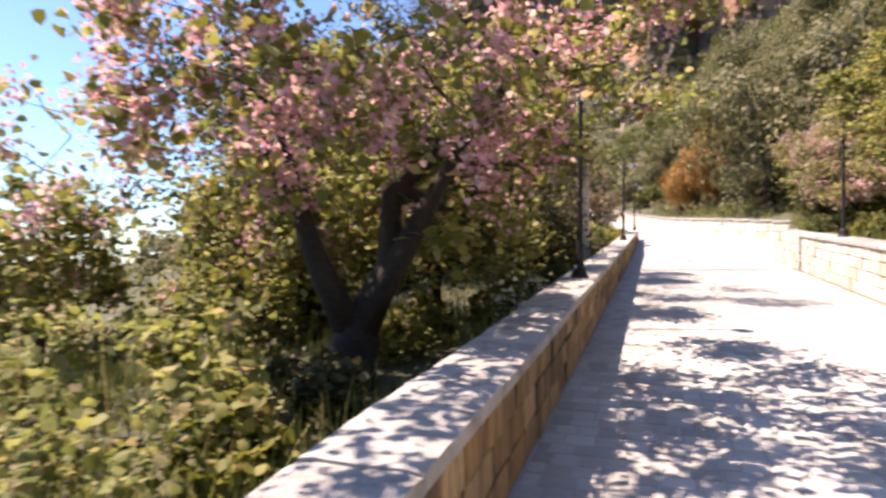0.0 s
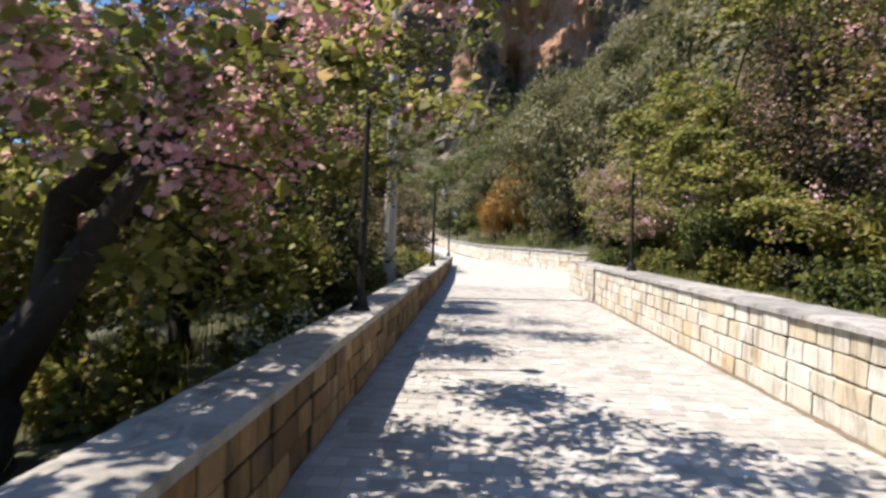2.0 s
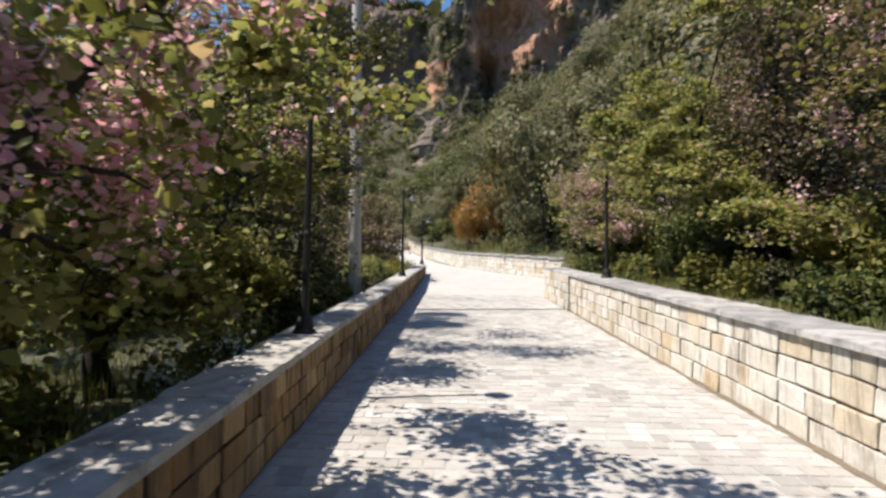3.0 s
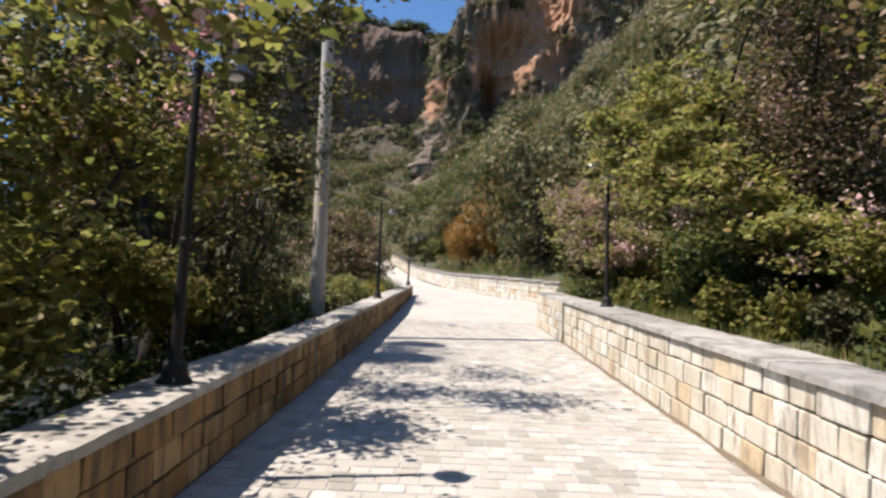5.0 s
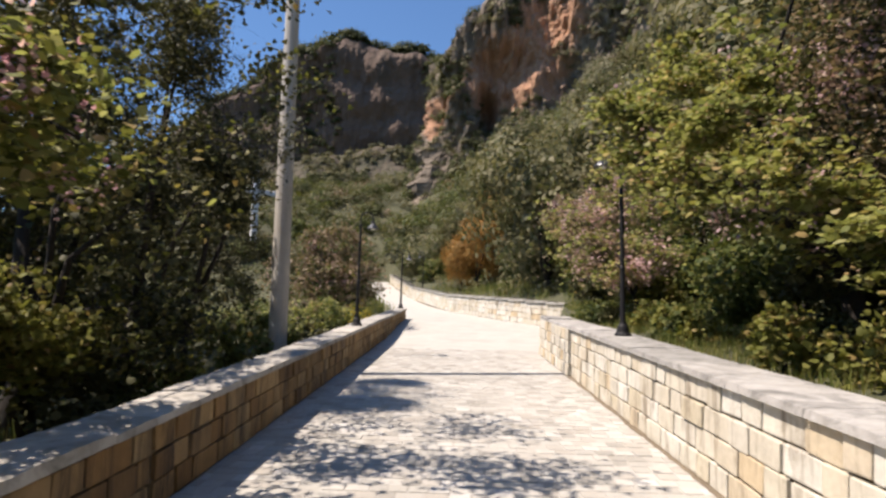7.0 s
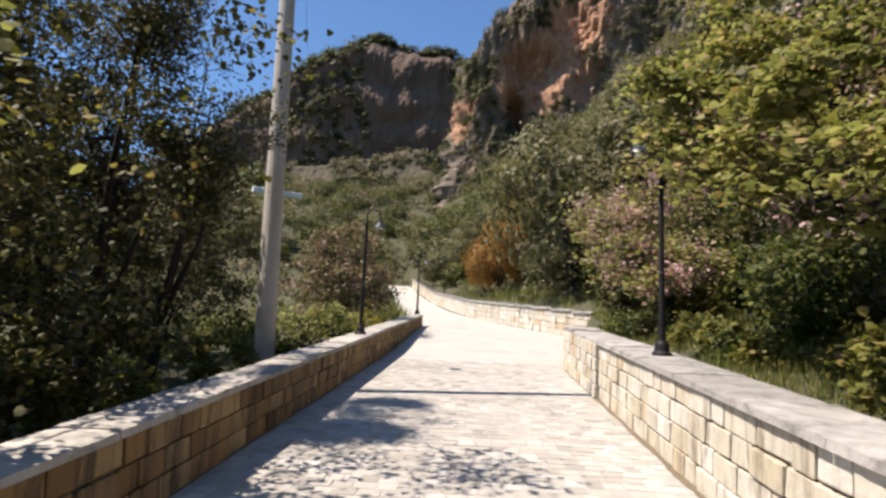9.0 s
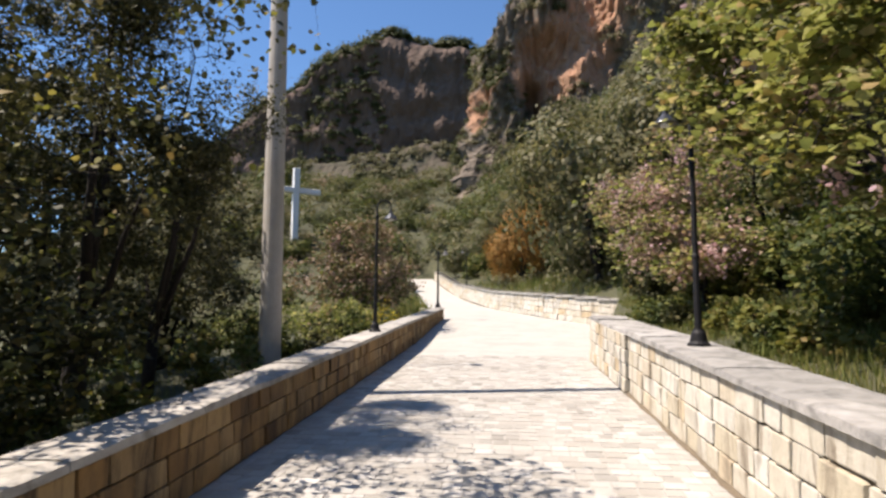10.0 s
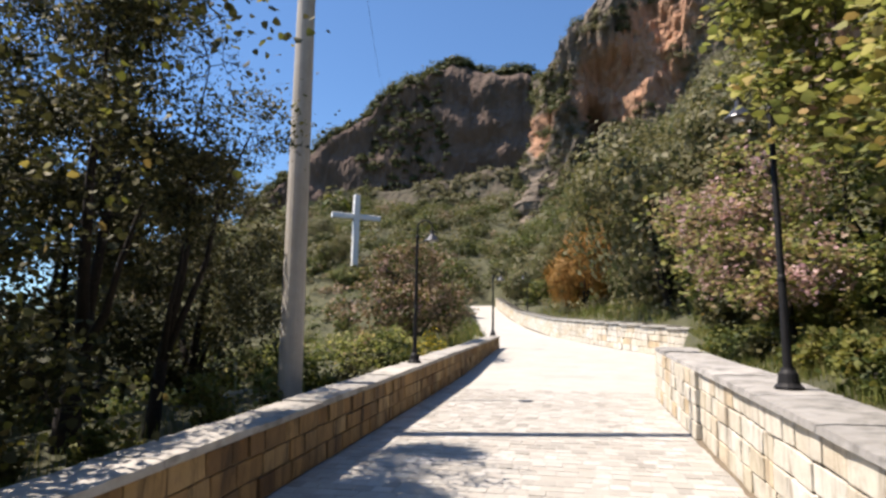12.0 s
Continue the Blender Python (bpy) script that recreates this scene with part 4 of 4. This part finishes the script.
tree("broadleaf_tree", "large tree with twiggy shaded crown on the bank", (6.4, 9.0, 1.1),
     [((5.4, 9.2, 3.4), (1.2, 1.5, 1.0), 3), ((5.0, 8.4, 4.6), (1.2, 1.3, 1.0), 2), ((6.6, 9.4, 5.4), (1.7, 1.7, 1.2), 3), ((6.8, 8.8, 2.6), (1.5, 1.6, 0.9), 2)],
     0.12, 3, 1.2, 280, 56, 0.065, GREEN, ROSY, 0.6, PINK, 110, 0.04, 32, layer=0.4, calm=0.7, gap=0.0)
tree("redbud_tree", "twiggy mauve-brown redbud past bloom on the bank", (6.3, 13.8, 1.3),
     [((5.6, 13.0, 3.6), (0.9, 1.0, 1.0), 3), ((6.0, 12.2, 2.7), (0.9, 0.9, 0.8), 2.4), ((6.2, 14.5, 4.4), (1.1, 1.1, 0.9), 2.4), ((5.4, 12.3, 4.9), (0.9, 0.9, 0.6), 1.6)],
     0.10, 3, 0.7, 330, 26, 0.06, ROSY, DARK, 0.5, FADED, 120, 0.04, 34, layer=0.45, calm=0.7)
tree("redbud_tree", "redbud with fading pink blossom behind the lamp post", (5.3, 20.6, 1.0),
     [((4.4, 20.2, 2.5), (0.9, 1.2, 0.9), 3), ((5.2, 20.8, 3.6), (1.1, 1.2, 0.9), 3), ((4.1, 21.4, 3.1), (0.7, 0.9, 0.6), 1.8), ((4.8, 18.8, 2.0), (0.8, 0.9, 0.6), 1.5)],
     0.07, 3, 0.5, 190, 70, 0.072, LIME, ROSY, 0.4, FADED, 200, 0.05, 33, layer=0.4, calm=0.6, gap=-0.05)
for k, (x, y, zt) in enumerate([(8.6, 11.0, 6.2), (8.0, 16.0, 6.0), (8.4, 6.0, 5.5), (7.2, 22.0, 4.6), (9.5, 20.0, 6.5), (6.4, 26.0, 3.6)]):
    tree("broadleaf_tree", "dark green tree on the rising bank", (x, y, 1.6),
         [((x, y, zt - 2.2), (1.8, 1.8, 1.3), 3), ((x - 0.6, y - 0.5, zt - 0.6), (1.5, 1.5, 1.1), 3), ((x + 0.6, y + 0.6, zt), (1.4, 1.4, 1.0), 2), ((x - 0.5, y, 2.2), (1.4, 1.6, 0.8), 2)],
         0.12, 3, 0.9, 150, 84, 0.09, DARK if k < 3 else SHRUB, GREEN, 0.25, seed=60 + k, clump=0.32, gap=-0.05, layer=0.5)


bm = bmesh.new()
bmesh.ops.create_icosphere(bm, subdivisions=3, radius=0.32)
for v in bm.verts:
    v.co *= 1 + 0.28 * noise.noise(v.co * 4)
    v.co.z *= 0.75
rock = part("boulder", bm, M_COPING_L)
rock.location = at(-1.45, 32.0, 0.3)
tagged(rock, "pale rounded boulder beside the wall end", "boulder")


# ---- low growth along the walls ----
def low_shrub(x, y, z, rad, h, mat, seed, label, size=0.06, n=900, bloom=None, bn=0, name="shrub"):
    return tree(name, label, (x, y, z), [((x, y, z + h * 0.6), (rad, rad, h * 0.5), 2), ((x + rad * .5, y - rad * .4, z + h * 0.4), (rad * .7, rad * .7, h * .35), 1)],
                0.02, 3, h * 0.2, 34, n // 34, size, mat, None, 0, bloom, bn, 0.04, seed, "shrub", "", rad * 0.22)


sr = np.random.default_rng(77)
for k in range(17):
    y = 2.0 + k * 1.25
    low_shrub(-1.5 - sr.uniform(0, 0.6), y + sr.uniform(-.3, .3), 0.05, sr.uniform(0.25, 0.4), sr.uniform(0.4, 0.75), [SHRUB, GREEN, LIME, DARK][sr.integers(4)], 100 + k, "small leafy shrub growing against the back of the wall")
for k in range(12):
    low_shrub(-2.2 - sr.uniform(0, 3.2), 2.6 + sr.uniform(0, 6.0), -0.1, sr.uniform(0.35, 0.6), sr.uniform(0.6, 1.1), [SHRUB, GREEN, LIME][sr.integers(3)], 130 + k, "weedy green shrub on the grassy slope")
low_shrub(-1.2, 8.1, 0.2, 0.2, 0.6, SHRUB, 148, "weed with small white flowers beside the coping", 0.045, 420, WHITE_PETAL, 16, "flowering_weed")
low_shrub(-1.15, 6.9, 0.2, 0.18, 0.45, SHRUB, 149, "small weed with white flowers beside the coping", 0.045, 300, WHITE_PETAL, 8, "flowering_weed")
low_shrub(-1.35, 24.0, 0.15, 0.35, 0.75, SHRUB, 150, "green shrub with bright yellow flower heads", 0.05, 700, YELLOW, 26, "flowering_shrub")
low_shrub(-1.25, 20.8, 0.15, 0.25, 0.5, SHRUB, 151, "green shrub with a few yellow flowers", 0.05, 500, YELLOW, 8, "flowering_shrub")
for k in range(6):
    low_shrub(-1.5 - sr.uniform(0, 1.5), 19.0 + k * 1.4, 0.1, 0.5, sr.uniform(0.6, 1.0), [SHRUB, LIME][k % 2], 152 + k, "olive-green shrub behind the wall")
for k in range(26):
    low_shrub(4.12 + sr.uniform(0, 0.9), 6.0 + k * 0.66 + sr.uniform(-.2, .2), 0.76, sr.uniform(0.22, 0.42), sr.uniform(0.28, 0.62), [SHRUB, DARK, GREEN, SHRUB][sr.integers(4)], 170 + k, "green undergrowth on the bank above the wall")


for k in range(24):
    x, y = 5.1 + sr.uniform(0, 2.2), 7.0 + k * 0.85
    low_shrub(x, y, 0.72 + 0.22 * (x - 3.95), sr.uniform(0.5, 0.8), sr.uniform(0.8, 1.4), [SHRUB, DARK, GREEN][sr.integers(3)], 240 + k, "leafy green shrub under the trees on the bank", 0.075, 1700)


# ---- hillside growth: a few shrubs, copied over the slopes ----
def hill_bush(name, label, mat, mat2, share, h, seed, size=0.12, tips=70, per=60):
    r = h * 0.55
    t = tree(name, label, (0, 0, 0), [((0, 0, h * 0.5), (r, r, h * 0.36), 3), ((r * .4, -r * .3, h * 0.72), (r * .6, r * .6, h * .25), 2), ((-r * .5, r * .2, h * .35), (r * .6, r * .6, h * .3), 2)],
             0.06 * h / 2, 3, h * 0.12, tips, per, size, mat, mat2, share, seed=seed, category="shrub", clump=h * 0.085, twig=False, far=True)
    return t


kinds = [hill_bush("hill_bush", "grey-green olive-like bush on the hillside", OLIVE, SHRUB, 0.3, 3.0, 201, 0.125, 75, 66),
         hill_bush("hill_bush", "dark green rounded bush on the hillside", PINE, SHRUB, 0.3, 2.4, 202),
         hill_bush("hill_bush", "yellow-green bush on the hillside", SHRUB, LIME, 0.35, 2.0, 203),
         hill_bush("hill_bush", "tall olive tree on the hillside", OLIVE, PINE, 0.25, 4.2, 204, 0.14, 95, 76),
         hill_bush("hill_bush", "low brownish scrub on the hillside", ROSY, SHRUB, 0.5, 1.4, 205, 0.09, 45, 50)]
rust = hill_bush("rust_bush", "rust-orange dying bush above the far wall", RUST, SHRUB, 0.06, 3.0, 206, 0.085, 90, 110)
hr = np.random.default_rng(303)
spots, tries = [], 0
while len(spots) < 285 and tries < 12000:
    tries += 1
    x, y = hr.uniform(-34, 30), hr.uniform(16, 68)
    s_r, s_l = float(side_dist(TOE, np.array(x), np.array(y))), -float(side_dist(EDGE, np.array(x), np.array(y)))
    if s_r < 1.4 and s_l < (1.6 if y > 33 else 5):
        continue
    if s_r > 0 and y < 30 and s_r < 5:
        continue
    if -1.5 < x < 5.5 and 35 < y < 47:
        continue
    if abs(x + 15.9 - (58.9 - y) * -0.31) < 2.2 and 40 < y < 60:
        continue
    if any((x - a) ** 2 + (y - b) ** 2 < 1.5 for a, b in spots):
        continue
    spots.append((x, y))
for x, y in spots:
    i = hr.choice(5, p=[0.28, 0.24, 0.2, 0.16, 0.12])
    s = hr.uniform(0.75, 1.25)
    if x > 4 and y < 68:
        i = hr.choice([0, 3, 3, 1])
        s *= 1.25
    elif x < -1 and y < 50:
        i = hr.choice([1, 2, 4, 2])
        s *= 0.6
    z = float(ground_z(x, y))
    m = Matrix.Translation((x, y, z - 0.15)) @ Matrix.Rotation(hr.uniform(0, 6.3), 4, "Z")
    copy = copy_thing(kinds[i], m)
    copy.scale = (s, s, s * hr.uniform(0.85, 1.15))
for k, (mat, n, nm) in enumerate([(OLIVE, 520, "grey-green olive scrub over the upper hillside"), (PINE, 460, "dark green scrub over the upper hillside"), (SHRUB, 460, "yellow-green scrub over the upper hillside"), (ROSY, 90, "brownish scrub over the upper hillside")]):
    x, y = hr.uniform(-60, 34, n), hr.uniform(56, 142, n)
    keep = (side_dist(TOE, x, y) > 2.2) | (side_dist(EDGE, x, y) < -2.2) | (y > 67)
    keep &= ~((np.abs(x + 15.9 + (58.9 - y) * 0.31) < 2.6) & (y < 61))
    x, y = x[keep], y[keep]
    rad = hr.uniform(0.9, 2.3, len(x)) * (1 + (x > 2) * 0.3)
    clumps("hill_scrub", nm, np.stack([x, y, ground_z(x, y) + rad * 0.35], 1), rad, 210, 0.27, mat, 400 + k, 0.9)
for k, (mat, n, nm) in enumerate([(OLIVE, 850, "low grey-green scrub between the bushes"), (SHRUB, 1000, "low green scrub between the bushes"), (ROSY, 120, "low brownish scrub between the bushes")]):
    x, y = hr.uniform(-32, 26, n), hr.uniform(30, 84, n)
    keep = (side_dist(TOE, x, y) > 1.1) | (side_dist(EDGE, x, y) < -1.0) | (y > 68)
    x, y = x[keep], y[keep]
    rad = hr.uniform(0.35, 0.95, len(x))
    clumps("hill_scrub", nm, np.stack([x, y, ground_z(x, y) + rad * 0.2], 1), rad, 90, 0.15, mat, 420 + k, 0.8)
for i, (x, y, s) in enumerate([(2.5, 41.2, 1.2), (3.3, 43.2, 1.5), (1.7, 42.6, 0.8)]):
    c = copy_thing(rust, Matrix.Translation((x, y, float(ground_z(x, y)) - 0.1)) @ Matrix.Rotation(i * 2.1, 4, "Z"))
    c.scale = (s * 0.8, s * 0.8, s * 1.35)
for i, (x, y, s) in enumerate([(5.0, 37.5, 1.1), (6.2, 35.0, 1.2), (4.6, 40.0, 0.9), (2.0, 46.8, 0.9), (2.8, 49.0, 1.1)]):
    c = copy_thing(kinds[1], Matrix.Translation((x, y, float(ground_z(x, y)) - 0.1)) @ Matrix.Rotation(i * 1.3, 4, "Z"))
    c.scale = (s, s, s)
for i, (x, y, s) in enumerate([(-14.6, 56.6, 0.8), (-16.6, 56.9, 0.7), (-15.4, 56.0, 0.65)]):
    c = copy_thing(kinds[2], Matrix.Translation((x, y, float(ground_z(x, y)) - 0.1)) @ Matrix.Rotation(i * 1.9, 4, "Z"))
    c.scale = (s, s, s)
for q in kinds + [rust]:
    x, y = {"rust_bush": (4.2, 45.0)}.get(q.name, (8 + 3 * kinds.index(q) if q in kinds else 5, 48))
    q.location = (x, y, float(ground_z(x, y)) - 0.1)


vr = np.random.default_rng(909)
for k, (mat, n, nm) in enumerate([(SHRUB, 330, "green scrub on the slope falling to the valley"), (LIME, 150, "yellow-green scrub on the valley slope"), (OLIVE, 260, "olive scrub on the valley slope")]):
    x, y = -4.5 - vr.gamma(1.6, 9.0, n), vr.uniform(-4, 46, n)
    rad = vr.uniform(0.45, 0.9, n) + np.clip(-x - 10, 0, 40) * 0.03
    clumps("slope_scrub", nm, np.stack([x, y, ground_z(x, y) + rad * 0.2], 1), rad, 150, 0.12, mat, 500 + k, 0.8)


for k, (mat, n) in enumerate([(SHRUB, 240), (OLIVE, 240)]):
    x, y = vr.uniform(-260, -30, n), vr.uniform(-60, 200, n)
    rad = vr.uniform(2.0, 5.5, n)
    clumps("valley_woods", "distant woods in the valley", np.stack([x, y, ground_z(x, y) + rad * 0.2], 1), rad, 90, 1.1, mat, 520 + k, 0.7)


# ---- grass ----
def grass(name, label, n, xr, yr, hgt, mat, seed, wide=1.0, dead=0.0):
    r = np.random.default_rng(seed)
    x, y = r.uniform(*xr, n), r.uniform(*yr, n)
    keep = np.array([noise.noise(Vector((a * 0.9, b * 0.9, seed))) > -0.25 for a, b in zip(x, y)])
    keep &= (side_dist(TOE, x, y) > np.where(y < 22, 0.03, 0.45)) | (side_dist(EDGE, x, y) < -0.3)
    x, y = x[keep], y[keep]
    p = np.stack([x, y, ground_z(x, y) - 0.02], 1)
    q = quads(name, leaves(p, hgt, 0.5, r, BLADE, upright=0.86, wide=wide), len(p), mat)
    return tagged(q, label, "grass", kind="stuff")


grass("grass", "rough green grass behind the low wall", 7000, (-4.5, -0.98), (0.5, 9), 0.27, GRASS, 1, 0.8)
grass("grass", "sunlit green grass on the bank above the wall", 32000, (3.98, 6.2), (4, 27), 0.16, GRASS, 2, 1.1)
grass("grass", "thin grass in the shade behind the wall", 3500, (-3.5, -0.98), (9, 26), 0.22, GRASS, 5, 0.8)
grass("grass", "grass along the upper road and far wall", 14000, (-4, 8), (27, 48), 0.38, GRASS, 3, 1.5)
grass("dry_stalks", "tall dry straw stalks on the grassy slope", 120, (-4.8, -2.2), (2.0, 4.0), 0.75, STRAW, 4, 0.25)


# ---- paving setts, last ----
def setts():
    r = np.random.default_rng(515)
    near, V, Fc = [], [], []
    y, row = -2.0, 0
    while y < 21.5:
        d = r.uniform(0.15, 0.18)
        if y < Y_JOINT < y + d + 0.02:
            d = max(0.05, Y_JOINT - 0.009 - y)
        x = X_L + 0.004 - r.uniform(0, 0.1)
        while x < X_R:
            w = r.uniform(0.13, 0.19)
            a, b = max(x, X_L + 0.004), min(x + w, X_R - 0.004)
            if b - a > 0.03:
                t = r.normal(0, 0.0018)
                g = 0.0028
                if 9.6 < y < 12.0 and -0.5 < x < 3.2 and len(near) < 300:
                    near.append((a + g, b - g, y + g, y + d - g, t))
                else:
                    o = len(V)
                    for zz, s in ((-0.03, 0.0), (0.0 + t, 0.006)):
                        V += [(a + g + s, y + g + s, zz), (b - g - s, y + g + s, zz + (r.normal(0, .0012) if s else 0)), (b - g - s, y + d - g - s, zz), (a + g + s, y + d - g - s, zz + (r.normal(0, .0012) if s else 0))]
                    Fc += [(o + 4, o + 5, o + 6, o + 7)] + [(o + k, o + (k + 1) % 4, o + 4 + (k + 1) % 4, o + 4 + k) for k in range(4)]
            x += w
        y += d
        if abs(y - (Y_JOINT - 0.009)) < 1e-6:
            y = Y_JOINT + 0.009
        row += 1
    rest = raw("setts", V, Fc, M_PAVE, road)
    rest["kind"] = "stuff"
    bm = bmesh.new()
    for s, z in ((0.5, -0.5), (0.47, 0.5)):
        for sx, sy in ((-1, -1), (1, -1), (1, 1), (-1, 1)):
            bm.verts.new((sx * s, sy * s, z))
    bm.verts.ensure_lookup_table()
    bm.faces.new([bm.verts[k] for k in (4, 5, 6, 7)])
    for k in range(4):
        bm.faces.new([bm.verts[j] for j in (k, (k + 1) % 4, 4 + (k + 1) % 4, 4 + k)])
    me = bpy.data.meshes.new("sett")
    bm.to_mesh(me)
    bm.free()
    me.materials.append(M_PAVE)
    for a, b, c, d, t in near:
        ob = bpy.data.objects.new("sett", me)
        scene.collection.objects.link(ob)
        ob.parent = road
        ob.matrix_local = Matrix.LocRotScale(((a + b) / 2, (c + d) / 2, -0.015 + t), None, (b - a, d - c, 0.03))


setts()
